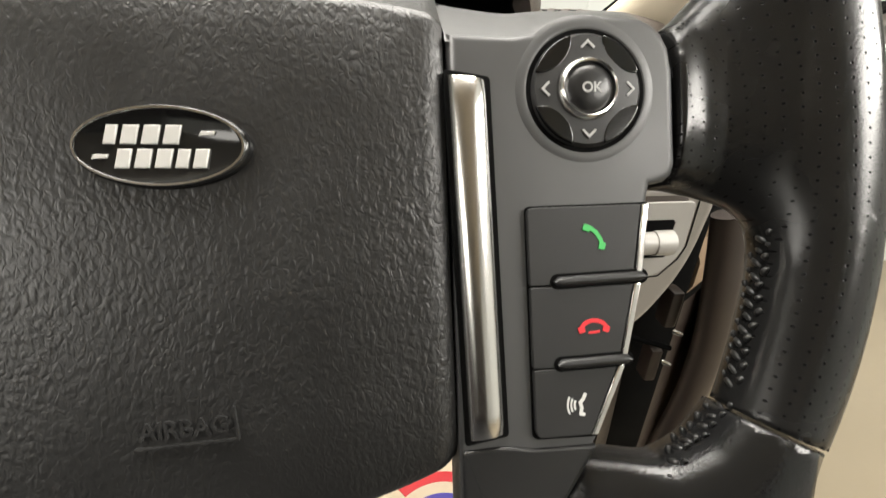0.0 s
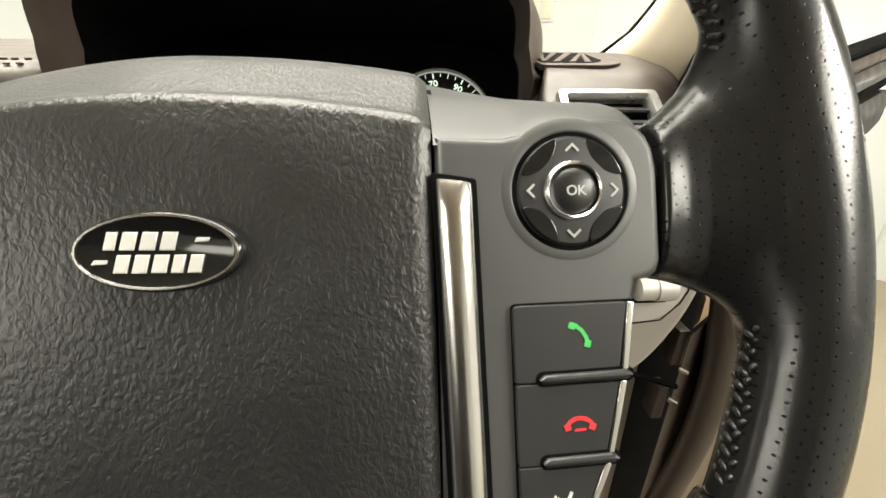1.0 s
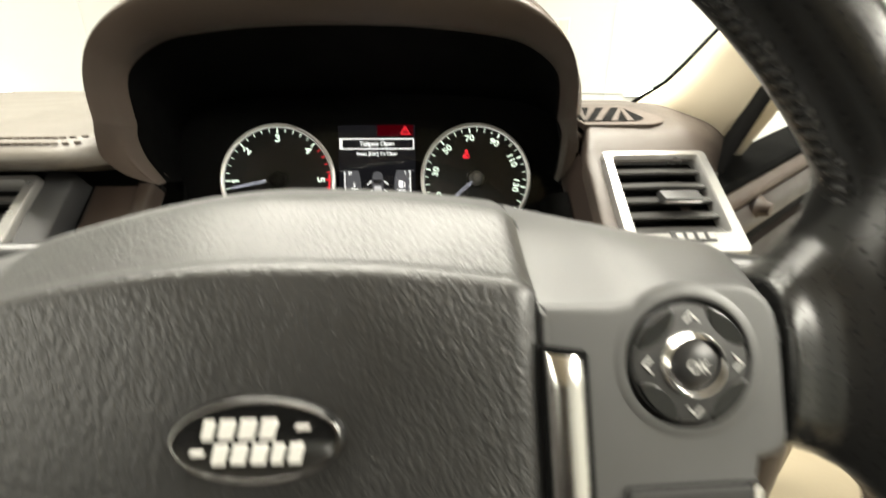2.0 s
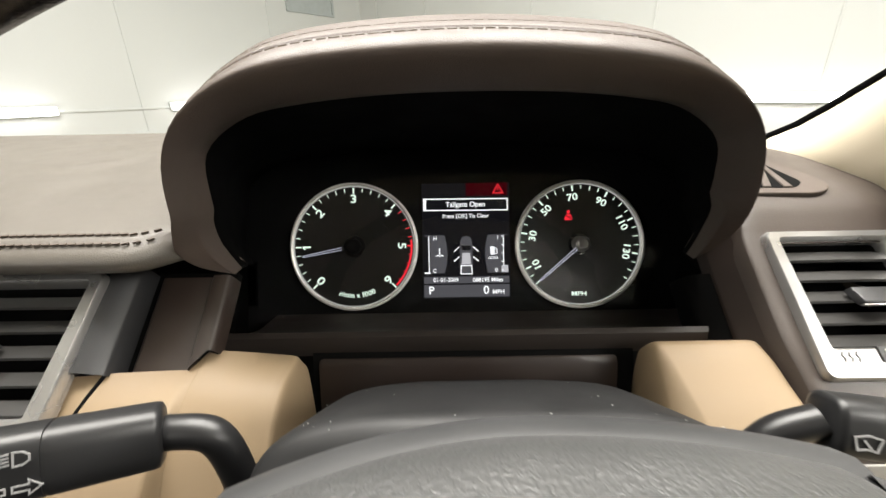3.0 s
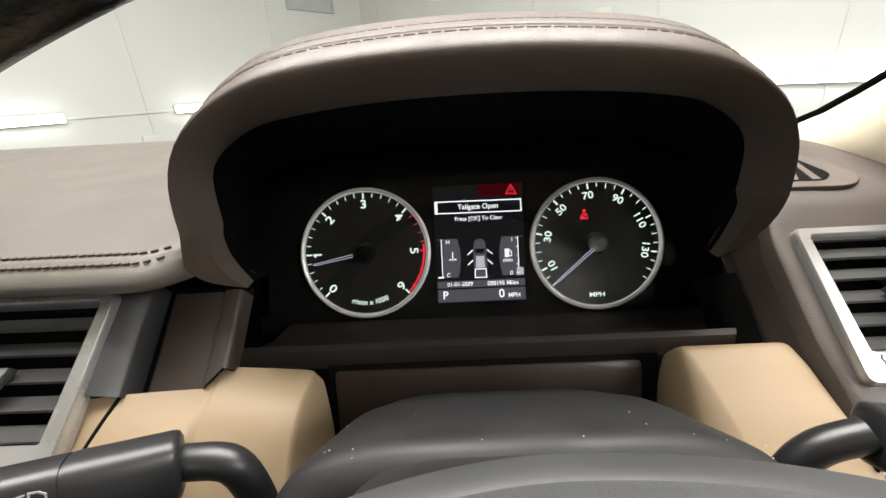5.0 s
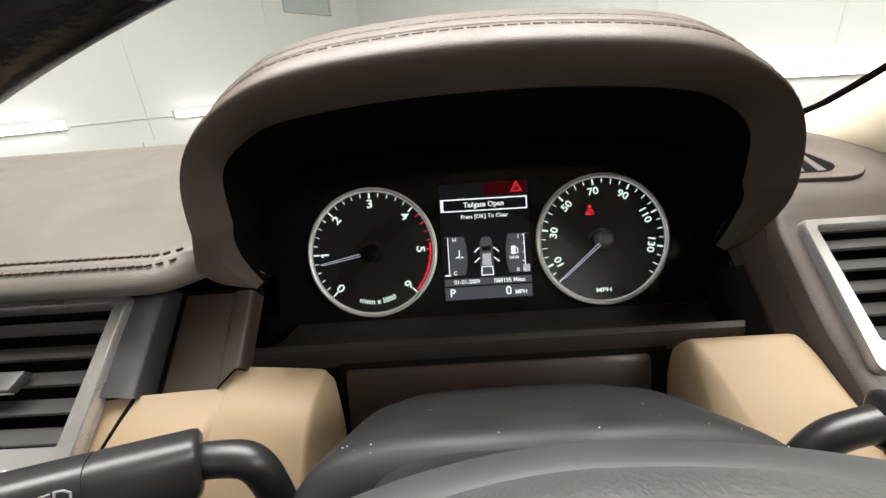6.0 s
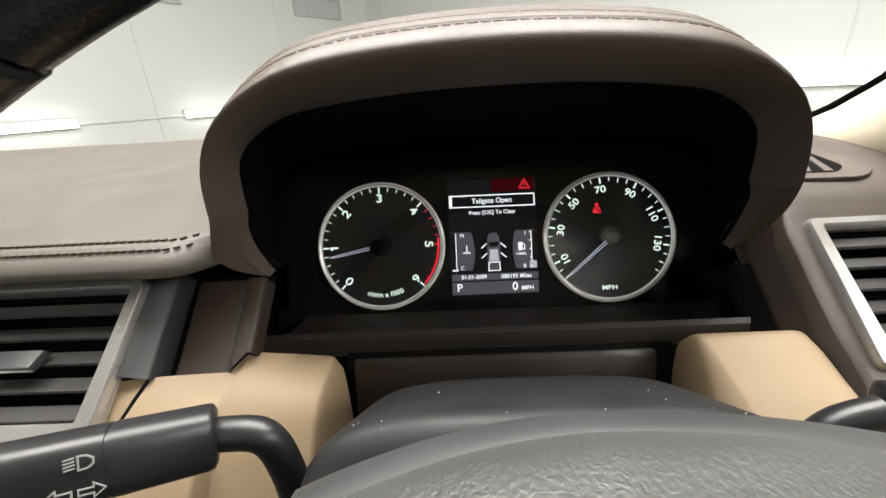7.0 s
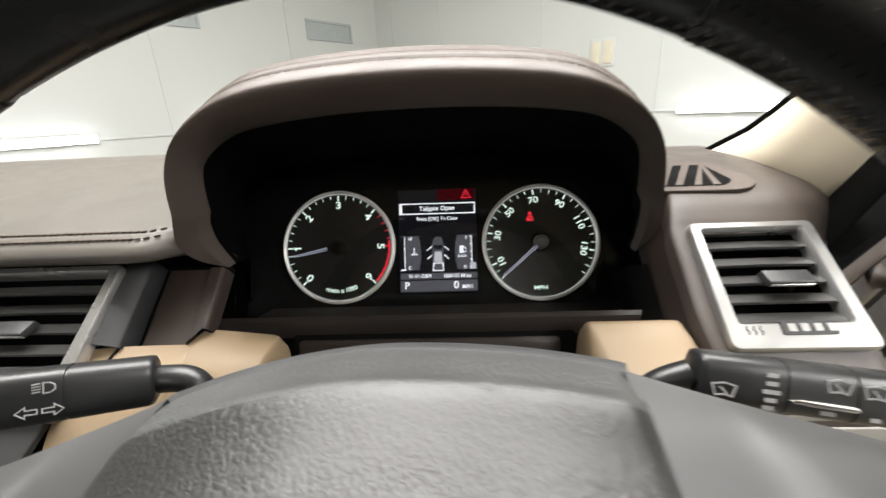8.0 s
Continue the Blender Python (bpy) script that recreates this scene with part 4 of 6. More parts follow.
body = [(-0.0052, -0.0290), (0.0052, -0.0290), (0.0060, -0.0200), (0.0058, -0.0040), (0.0054, 0.0010), (0.0040, 0.0050), (0, 0.0060), (-0.0040, 0.0050), (-0.0054, 0.0010), (-0.0058, -0.0040), (-0.0060, -0.0200)]
on_screen("car_symbol", prism(fillet(body, 0.0015), 0.0006, 0.0008, 0.0), SCREEN_GREY)
on_screen("car_symbol", prism([(-0.0046, -0.0028), (0.0046, -0.0028), (0.0040, -0.0070), (-0.0040, -0.0070)], 0.0008, 0.0010, 0.0), SCREEN)
on_screen("car_symbol", stroke([(-0.0048, -0.0212), (0.0048, -0.0212), (0.0052, -0.0288), (-0.0052, -0.0288)], 0.0010, 0.0008, 0.0010, True), SCREEN_WHITE)
on_screen("car_symbol", prism([(-0.0042, -0.0200), (0.0042, -0.0200), (0.0036, -0.0095), (-0.0036, -0.0095)], 0.0008, 0.0010, 0.0), SCREEN_LIGHT)
for s in (-1, 1):
    for y in (-0.0040, -0.0130):
        on_screen("car_door_symbol", stroke([(s * 0.0064, y), (s * 0.0112, y - 0.0042)], 0.0011, 0.0008, 0.0010), SCREEN_WHITE)
on_screen("date_band", prism(rect(-0.0392, -0.0374, 0.0392, -0.0312), 0.0006, 0.0008, 0.0), SCREEN_GREY)
words("01-01-2009", -0.0190, -0.0343, 0.0050)
words("088195 Miles", 0.0195, -0.0346, 0.0052)
on_screen("gear_band", prism(rect(-0.0392, -0.0500, 0.0392, -0.0388), 0.0006, 0.0008, 0.0), SCREEN_GREY)
words("P", -0.0325, -0.0440, 0.0100)
words("0", 0.0180, -0.0442, 0.0105)
words("MPH", 0.0292, -0.0458, 0.0055)

# ---- the hood over the cluster ----
HX = -0.0115
hood = thing("binnacle_hood", "stitched taupe leather hood over the instrument cluster", "instrument hood")


def skewed(x, y):
    """The hood stands slightly turned: its outboard side is wider and lies deeper."""
    f = (x + 0.170) / 0.317
    return x + 0.0012 + 0.0138 * f, y + 0.017 * f


def mirrored(half):
    """A full arch through half an arch given from the foot of one side to the crown."""
    return [(HX - x, z) for x, z in half] + [(HX + x, z) for x, z in half[-2::-1]]


def arch(half, n=81):
    return [Vector((p.x, p.y)) for p in spline([(x, z, 0) for x, z in mirrored(half)], n)]


INNER = arch([(0.1340, 1.1530), (0.1425, 1.1550), (0.1505, 1.1620), (0.1555, 1.173), (0.1578, 1.190), (0.1540, 1.217), (0.129, 1.2362), (0.096, 1.2435), (0.050, 1.2478), (0.0, 1.2490)])
OUTER = arch([(0.1345, 1.1525), (0.1440, 1.1572), (0.1520, 1.1648), (0.1568, 1.1760), (0.1582, 1.192), (0.1556, 1.219), (0.1420, 1.2450), (0.116, 1.2635), (0.088, 1.2720), (0.045, 1.2765), (0.0, 1.2780)])


def shifted(a, b, f, y, grow=0.0, lift=0.0):
    """A ring of the hood at depth y, between the two arches; its back spreads at the feet."""
    out = []
    for p, q in zip(a, b):
        r = p.lerp(q, f)
        c = Vector((HX, 1.19))
        r = c + (r - c) * (1 + grow)
        top = max(0.0, (r.y - 1.15) / 0.126)
        foot = max(0.0, min(1.0, (1.172 - r.y) / 0.020))
        foot = foot * foot * (3 - 2 * foot)
        spread = 0.045 * foot * min(1.0, max(0.0, (y - 0.345) / 0.07))
        x, yy = skewed(r.x + math.copysign(spread, r.x - HX), y)
        out.append((x, yy, r.y + lift * top))
    return out


LIP = ((0.0, 0.362, -0.004, 0), (0.0, 0.3500, 0, 0), (0.13, 0.3412, 0, 0), (0.30, 0.3332, 0, 0), (0.46, 0.3272, 0, 0), (0.58, 0.3235, 0, 0), (0.67, 0.3218, 0, 0), (0.76, 0.3222, 0, 0), (0.87, 0.3252, 0, 0), (0.95, 0.3288, 0, 0), (1.0, 0.3318, 0, 0), (1.0, 0.3355, 0.004, 0), (1.0, 0.3372, 0.0022, 0.0015), (1.0, 0.3390, 0.004, 0.003), (1.0, 0.350, 0.016, 0.0062), (1.0, 0.365, 0.030, 0.0070))
rings = [shifted(INNER, OUTER, f, y, grow, lift) for f, y, grow, lift in LIP + ((1.0, 0.42, 0.24, -0.022), (1.0, 0.47, 0.32, -0.042), (1.0, 0.55, 0.34, -0.075))]
# each side ends in a foot that narrows to a point: its inner edge and its rounded outer side
FEET = {
    -1: ((Vector((-0.1690, 0.3515, 1.1720)), Vector((-0.1690, 0.3545, 1.1580)), Vector((-0.1665, 0.3590, 1.1450))), (Vector((-0.1735, 0.3260, 1.1755)), Vector((-0.1805, 0.3360, 1.1605)), Vector((-0.1785, 0.3510, 1.1450))), Vector((-0.1640, 0.3640, 1.1340))),
    1: ((Vector((0.1665, 0.3730, 1.1700)), Vector((0.1700, 0.3820, 1.1545)), Vector((0.1722, 0.3910, 1.1390))), (Vector((0.1680, 0.3500, 1.1740)), Vector((0.1755, 0.3660, 1.1590)), Vector((0.1775, 0.3830, 1.1410))), Vector((0.1733, 0.4003, 1.1239)))}
for i, ring in enumerate(rings):
    if i >= len(LIP):
        rings[i] = [(x, y, max(z, 1.160)) for x, y, z in ring]
        continue
    across = min(1.0, i / 6)
    beyond = max(0, i - 6) / 9
    for side, order in ((-1, range(0, 16)), (1, range(80, 64, -1))):
        inner, outer, tip = FEET[side]
        start = 16 if side < 0 else 64
        deep = 0.010 if i == 0 else 0.0
        guide = [a.lerp(b, across) + Vector((side * 0.003 * beyond, 0.030 * beyond + deep, 0.004 * beyond)) for a, b in zip(inner, outer)]
        last = tip + Vector((side * 0.003 * beyond, 0.016 * beyond + deep, 0.006 * beyond))
        path = spline([Vector(ring[start + (2 if side < 0 else -2)]), Vector(ring[start])] + guide + [last], 101)
        for n, k in enumerate(order):
            ring[k] = tuple(path[round(100 - 80 * n / 16)])
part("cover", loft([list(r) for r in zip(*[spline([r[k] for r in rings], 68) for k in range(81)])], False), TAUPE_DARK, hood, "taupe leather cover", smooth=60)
# two rows of stitches beside the seam
for y, grow, lift, f in ((0.3332, 0.0026, 0.0003, 1.0), (0.3440, 0.0095, 0.0046, 1.0)):
    line = [Vector(p) for p in shifted(INNER, OUTER, f, y, grow, lift)]
    line = spline(line, 1201)
    bm = bmesh.new()
    run = [0.0]
    for a, b in zip(line, line[1:]):
        run.append(run[-1] + (b - a).length)
    i = 0
    for k in range(int(run[-1] / 0.0066)):
        s = 0.0014 + k * 0.0066
        seg = []
        for target in (s, s + 0.0050):
            while i < len(run) - 2 and run[i + 1] < target:
                i += 1
            seg.append(line[i])
        a, b = seg
        if a.z < 1.20:
            continue
        d = (b - a).normalized()
        nrm = Vector((-d.z, 0, d.x))
        w = Vector((0, 0.00045, 0))
        a, b = a - nrm * 0.0001, b - nrm * 0.0001
        vs = [bm.verts.new(p + o) for p in (a, b) for o in (-w - nrm * 0.0006, w - nrm * 0.0006, w + nrm * 0.0003, -w + nrm * 0.0003)]
        for fc in ((0, 1, 2, 3), (4, 5, 6, 7), (0, 1, 5, 4), (1, 2, 6, 5), (2, 3, 7, 6), (3, 0, 4, 7)):
            bm.faces.new([vs[q] for q in fc])
    tagged(part("stitching", bm, STITCH, hood, "brown thread stitching"), kind="stuff")
# black lining of the recess, from the hood's edge back to the facia
front = [(-0.1660, 0.385, 1.096), (-0.1650, 0.390, 1.115), (-0.1645, 0.396, 1.130)]
front = [(*skewed(x, y), z) for x, y, z in front] + [(HX + (x - HX) * 1.002, y + 0.006, z) for x, y, z in rings[0]]
front += [(*skewed(x, y), z) for x, y, z in ((0.1740, 0.398, 1.118), (0.1720, 0.392, 1.108), (0.1700, 0.380, 1.094))]
back = []
for x, y, z in front:
    f = (z - 1.09) / 0.16
    bz = 1.060 + f * 0.140
    back.append((HX + (x - HX) * 1.22, 0.442 + (bz - 1.060) * 0.39, bz))
mid = [tuple((a + b) / 2 for a, b in zip(p, q)) for p, q in zip(front, back)]
first = front[:3] + [(HX + (x - HX) * 0.999, y, z) for x, y, z in rings[0]] + front[-3:]
part("lining", loft([first, front, mid, back], False), LINING, hood, "matt black inner lining")
# clear lens in front of the gauges
lens_line = [(0.4160, 1.053), (0.4210, 1.066), (0.4420, 1.120), (0.4665, 1.185), (0.4770, 1.210)]
lens = part("lens", loft([[(x, y - 0.25 * x * x, z) for y, z in lens_line] + [(x, y + 0.0015 - 0.25 * x * x, z) for y, z in lens_line[::-1]] for x in [-0.2 + i * 0.02 for i in range(21)]], True, True), CLEAR, hood, "clear curved lens")
lens.visible_shadow = False
# ledge below the gauges
part("ledge", loft([[(x, 0.4365, 1.0585), (x, 0.400, 1.066), (x, 0.370, 1.0795), (x, 0.358, 1.090), (x, 0.354, 1.0925), (x, 0.350, 1.0905), (x, 0.349, 1.083), (x, 0.352, 1.074)] for x in (-0.175, -0.15, -0.1, 0, 0.1, 0.145, 0.160)] + [[(0.205, 0.4365, 1.0585), (0.186, 0.400, 1.066), (0.172, 0.370, 1.0795), (0.166, 0.358, 1.090), (0.164, 0.354, 1.0925), (0.162, 0.350, 1.0905), (0.162, 0.349, 1.083), (0.162, 0.352, 1.074)]], False), LEDGE, hood, "dark brown plastic ledge")

# ---- the dashboard ----
dash = thing("dashboard", "taupe leather dashboard with brown lower trim", "dashboard", kind="structure")


def swept(profile, xs, bend=None):
    return loft([[(x, y - (bend(x) if bend else 0), z) for y, z in profile] for x in xs], False)


def curve2(points, n):
    return [(p.x, p.y) for p in spline([(a, b, 0) for a, b in points], n)]


def dash_bend(x):
    """How far the front edge of the top bends away from the driver towards the hood."""
    return 0.024 * max(0.0, min(1.0, (x + 0.203) / 0.024)) ** 2


left_profile = curve2([(0.72, 1.13), (0.69, 1.197), (0.60, 1.1965), (0.45, 1.188), (0.345, 1.1765), (0.3235, 1.1705), (0.3165, 1.1625), (0.322, 1.1550), (0.340, 1.1515), (0.352, 1.148)], 50)
rows = []
for x in [-1.15 + i * 0.05 for i in range(19)] + [-0.235, -0.222, -0.212, -0.203, -0.197, -0.192, -0.188, -0.184, -0.181, -0.179]:
    back = dash_bend(x)
    rows.append([(x - 0.4 * min(0.1, max(0.0, y - 0.360)) * max(0.0, (x + 0.25) / 0.08), y + (back if y < 0.40 else 0.3 * back), z) for y, z in left_profile])
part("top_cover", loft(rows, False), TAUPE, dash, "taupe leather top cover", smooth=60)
for y, z in ((0.3242, 1.1722), (0.3322, 1.1752)):
    bm = bmesh.new()
    for k in range(170):
        x = -1.0 + k * 0.005
        if x > -0.187:
            break
        m = Matrix.Translation((x, y + dash_bend(x), z)) @ Matrix.Rotation(0.20 + math.atan((dash_bend(x + 0.002) - dash_bend(x)) / 0.002), 4, 'Z') @ Matrix.Rotation(0.35, 4, 'X') @ Matrix.Diagonal((0.0037, 0.0012, 0.0013, 1))
        bmesh.ops.create_cube(bm, size=1.0, matrix=m)
    tagged(part("stitching", bm, DASH_THREAD, dash, "brown thread stitching"), kind="stuff")
part("seam", swept([(0.3268, 1.1726), (0.3282, 1.1737), (0.3296, 1.1741)], [-1.1, -0.203, -0.197, -0.192, -0.188, -0.184], lambda x: -dash_bend(x)), TAUPE, dash)


def on_face(x, s, off=0.0, y0=0.345, z0=1.147):
    """A point of the sloping front: s metres up it from its upper edge, off metres proud of it."""
    return (x, y0 + 0.7642 * s - 0.6450 * off, z0 + 0.6450 * s + 0.7642 * off)


def face_panel(corners, thick, material, parent, name, label="", y0=0.345, z0=1.147, r=0.003, bevel=0.001):
    bm = prism(fillet([Vector(c) for c in corners], r), -0.006, thick, bevel)
    for v in bm.verts:
        v.co = Vector(on_face(v.co.x, v.co.y, v.co.z, y0, z0))
    return part(name, bm, material, parent, label)


face_panel([(-1.0, -0.16), (-0.352, -0.16), (-0.352, 0.008), (-1.0, 0.008)], -0.002, CHARCOAL, dash, "front_panel", r=0.001)
face_panel([(-0.3515, -0.16), (-0.250, -0.16), (-0.238, -0.104), (-0.3515, -0.104)], -0.002, CHARCOAL, dash, "front_panel", r=0.001)
# Black backing: closes the trim gaps, stands for shade under the dash roll.
part("front_panel", loft([[on_face(x, s, off) for s, off in ((-0.10, -0.030), (-0.10, -0.024), (0.008, -0.024), (0.008, -0.030))] for x in (-0.2315, -0.163)], True, True), GROOVE, dash)
part("front_trim", loft([[on_face(x, s, off) for s in (-0.0640, -0.05, -0.02, 0.006)] for x, off in ((-0.2306, -0.006), (-0.2304, 0.0005), (-0.2296, 0.0012), (-0.2240, -0.0022), (-0.2185, -0.0072), (-0.2172, -0.0092), (-0.2170, -0.024))], False), CHARCOAL, dash, "charcoal plastic trim", smooth=50)
part("front_trim", loft([[on_face(x, s, off) for s in (-0.0740, -0.05, -0.02, 0.002)] for x, off in ((-0.2106, -0.024), (-0.2104, -0.0200), (-0.2096, -0.0185), (-0.2080, -0.0180), (-0.1772, -0.0180), (-0.1762, -0.0186), (-0.1758, -0.024))], False), BROWN, dash, "brown plastic trim", smooth=50)
part("front_trim", loft([[on_face(x, s, off) for s in (-0.0600 + 0.0115 * min(1.0, (x + 0.1750) / 0.010), -0.04, -0.02, 0.002)] for x, off in ((-0.1750, -0.024), (-0.1748, -0.0160), (-0.1738, -0.0146), (-0.1650, -0.0142), (-0.1632, -0.0152), (-0.1622, -0.020), (-0.1618, -0.028))], False), BROWN, dash, "narrow brown edge trim", smooth=50)

# right-hand end of the dashboard
right_profile = curve2([(0.66, 1.12), (0.63, 1.182), (0.56, 1.1875), (0.50, 1.1882), (0.46, 1.1838), (0.415, 1.1755), (0.394, 1.1685), (0.381, 1.1585), (0.371, 1.1490), (0.330, 1.1135), (0.300, 1.0885), (0.288, 1.074), (0.282, 1.050), (0.281, 1.01), (0.290, 0.97)], 60)
xs = [0.1780, 0.1783, 0.1790, 0.1805, 0.184, 0.2035, 0.205, 0.24, 0.2795, 0.281, 0.300, 0.320, 0.332, 0.340, 0.345]
rows = []
for x in xs:
    drop = 0.012 * max(0, (x - 0.29) / 0.055) ** 2.0 + (0.02 if x == 0.178 else 0.0) + 0.0022 * max(0, (0.184 - x) / 0.006) ** 2.0
    rows.append([(max(x, 0.1862 + 0.0045 * min(1.0, max(0.0, 0.3182 - y) / 0.03) + 0.9 * (x - 0.178) * (x < 0.19)) + 0.03 * max(0, (y - 0.40) / 0.2) * max(0, (x - 0.2) / 0.145) + 0.30 * min(0.1, max(0.0, y - 0.372)) * max(0.0, (0.20 - x) / 0.022), y + 0.5 * drop, z - drop * 1.2) for y, z in right_profile])
    rows[-1] = [(p[0] - max(0.0, p[0] - 0.28) * 0.64 * max(0.0, min(1.0, (0.43 - p[1]) / 0.06)), p[1], p[2]) for p in rows[-1]]
    rows[-1] = [(p[0] - max(0.0, p[0] - 0.306) * max(0.0, min(1.0, (1.075 - p[2]) / 0.02)), p[1], p[2]) for p in rows[-1]]
cover = loft(rows, False)
hole = [f for f in cover.faces if 0.203 < f.calc_center_median().x < 0.2815 and 0.313 < f.calc_center_median().y < 0.3715]
bmesh.ops.delete(cover, geom=hole, context="FACES")
part("end_cover", cover, END_LEATHER_SHADED, dash, "taupe dashboard end, darkened for shade by the hood", smooth=60)
part("front_trim", loft([[on_face(x, s, off, 0.375, 1.152) for s in (-0.10, -0.07, -0.04, -0.014)] for x, off in ((0.1560, -0.050), (0.1600, -0.040), (0.1640, -0.0350), (0.1750, -0.0330), (0.1785, -0.0320))], False), LINING, dash, "matt black plastic trim", smooth=50)
part("front_trim", loft([[on_face(x, s, off, 0.375, 1.152) for s in (-0.10, -0.06, -0.03, 0.012)] for x, off in ((0.1776, -0.0400), (0.1780, -0.0300), (0.1788, -0.0286), (0.1820, -0.0230), (0.1865, -0.0150), (0.1880, -0.0120), (0.1885, -0.0200))], False), BROWN, dash, "narrow brown edge trim", smooth=50)
# lower panel with the dimmer wheel
low = part("switch_surround", prism(fillet([(0.150, 0.90), (0.242, 0.900), (0.278, 0.930), (0.306, 0.982), (0.314, 1.045), (0.300, 1.058), (0.150, 1.058)], [0.01, 0.02, 0.03, 0.03, 0.012, 0.004, 0.004], 8), 0, 0.012, 0.006), GREY_PANEL, dash, "grey plastic lower panel", pose(0, 0.294, 0, 90, 0, 0))
part("switch_insert", prism(fillet([(0.20, 0.972), (0.279, 0.979), (0.295, 1.000), (0.295, 1.045), (0.20, 1.045)], [0.004, 0.018, 0.01, 0.006, 0.004], 8), 0.012, 0.0135, 0.001), GREY_KNOB, dash, "light grey switch insert", pose(0, 0.294, 0, 90, 0, 0))
part("insert_gap", stroke([(0.20, 0.9705), (0.2795, 0.9775), (0.2930, 0.9930), (0.2975, 1.005), (0.2975, 1.045)], 0.001, 0.0118, 0.0126), GROOVE, dash, m=pose(0, 0.294, 0, 90, 0, 0))
part("dimmer_slot", prism(rect(0.250, 0.996, 0.2805, 1.030, 0.003), 0.0130, 0.0139, 0.0003), GROOVE, dash, m=pose(0, 0.294, 0, 90, 0, 0))
part("dimmer_wheel", tube([(0.250, 0.278, 1.011), (0.264, 0.278, 1.011), (0.2642, 0.278, 1.011), (0.2795, 0.278, 1.011)], [0.0095, 0.0095, 0.0105, 0.0105], 28), GREY_KNOB, dash, "grey dimmer roller")
# defroster outlet on top
outlet = part("defroster_outlet", prism(fillet([(-0.018, -0.034), (0.045, -0.034), (0.062, -0.018), (0.050, 0.036), (-0.030, 0.036)], [0.002, 0.02, 0.02, 0.02, 0.002], 6), -0.004, 0.0012, 0.001), TAUPE_DARK, dash, "taupe defroster grille", pose(0.214, 0.436, 1.1797, 10.0, 0, -4))
part("slot_recess", prism(fillet([(-0.017, -0.025), (0.032, -0.025), (0.043, -0.014), (0.036, 0.028), (-0.029, 0.028)], 0.006), 0.0008, 0.0016, 0.0), GROOVE, outlet)
for k in range(5):
    x = -0.034 + k * 0.0150
    part("slat", prism([(max(-0.017, x - 0.003), -0.025), (max(-0.014, min(0.032, x + 0.003)), -0.025), (min(0.036, x + 0.029), 0.028), (min(0.033, x + 0.022), 0.028)], 0.0010, 0.0026, 0.0006), TAUPE_DARK, outlet)

# tan lower panels on either side of the column
def tan_shell(rows, parent):
    bm = loft(rows, False)
    part("shell", bm, TAN, parent, "tan plastic shell", smooth=50)


tan_right = thing("lower_dash_panel", "tan plastic panel beside the steering column", "dash panel")
prof = curve2([(0.348, 1.080), (0.340, 1.0895), (0.3350, 1.0938), (0.3300, 1.0950), (0.3265, 1.0938), (0.3179, 1.0900), (0.3054, 1.0822), (0.2898, 1.0728), (0.275, 1.0625), (0.262, 1.050), (0.245, 1.015), (0.235, 0.97)], 44)
rows = []
for x, dz in ((0.1125, -0.060), (0.1130, -0.030), (0.1136, -0.014), (0.1146, -0.0050), (0.1156, -0.0018), (0.1168, -0.0005), (0.119, 0.0), (0.150, 0.0), (0.1775, 0.0), (0.1800, -0.0004), (0.1818, -0.002), (0.1828, -0.006), (0.1834, -0.015), (0.1838, -0.05)):
    # a flat facet on the column's side widens towards the driver
    row = []
    for y, z in prof:
        s = min(0.05, max(0.0, 0.3295 - y))
        shift = 0.24 * s if 0.1160 < x < 0.125 else (0.20 * s if x > 0.17 else 0.0)
        fall = 0.30 * s if x < 0.1160 else 0.0
        row.append((x + shift, y + 0.10 * min(0, dz + 0.002), z + dz - fall))
    rows.append(row)
tan_shell(rows, tan_right)
part("seam_line", stroke([(0.1860, 0.345), (0.1868, 0.30), (0.1880, 0.27)], 0.001, 1.060, 1.066), GROOVE, tan_right)
tan_left = thing("lower_dash_panel", "tan plastic panel with a stepped upper edge", "dash panel")
edge = spline([(-0.2380, 0.3020, 1.0982), (-0.230, 0.3032, 1.0982), (-0.2195, 0.305, 1.098), (-0.2, 0.308, 1.0968), (-0.1810, 0.3108, 1.0953), (-0.1760, 0.3116, 1.0950), (-0.1735, 0.3150, 1.0957), (-0.1700, 0.3235, 1.0978), (-0.1670, 0.3260, 1.0984), (-0.150, 0.3280, 1.0957), (-0.126, 0.3310, 1.0908), (-0.1195, 0.3318, 1.0892), (-0.1166, 0.3316, 1.0872), (-0.1152, 0.3305, 1.080), (-0.1143, 0.329, 1.060), (-0.1140, 0.328, 1.02)], 120)
rows = []
for dy, right_dz, left_dz in ((0.010, -0.0140, -0.0140), (0.0035, -0.0050, -0.0050), (0.0012, -0.0012, -0.0012), (0.0, 0.0, 0.0), (-0.012, -0.0005, -0.006), (-0.024, -0.0010, -0.014), (-0.034, -0.0050, -0.023), (-0.044, -0.013, -0.034), (-0.056, -0.028, -0.05), (-0.075, -0.060, -0.085), (-0.09, -0.10, -0.12)):
    row = []
    for x, y, z in edge:
        f = min(1.0, max(0.0, (x + 0.22) / 0.09))
        row.append((x - 0.10 * max(0, -dy - 0.02), y + dy, z + left_dz + (right_dz - left_dz) * f))
    rows.append(row)
tan_shell(rows, tan_left)
part("seam_line", tube([(-0.2195, 0.3052, 1.0980), (-0.2225, 0.2930, 1.0919), (-0.2262, 0.2812, 1.0842), (-0.2295, 0.2712, 1.0753), (-0.232, 0.262, 1.0645)], 0.0013, 8), GROOVE, tan_left)
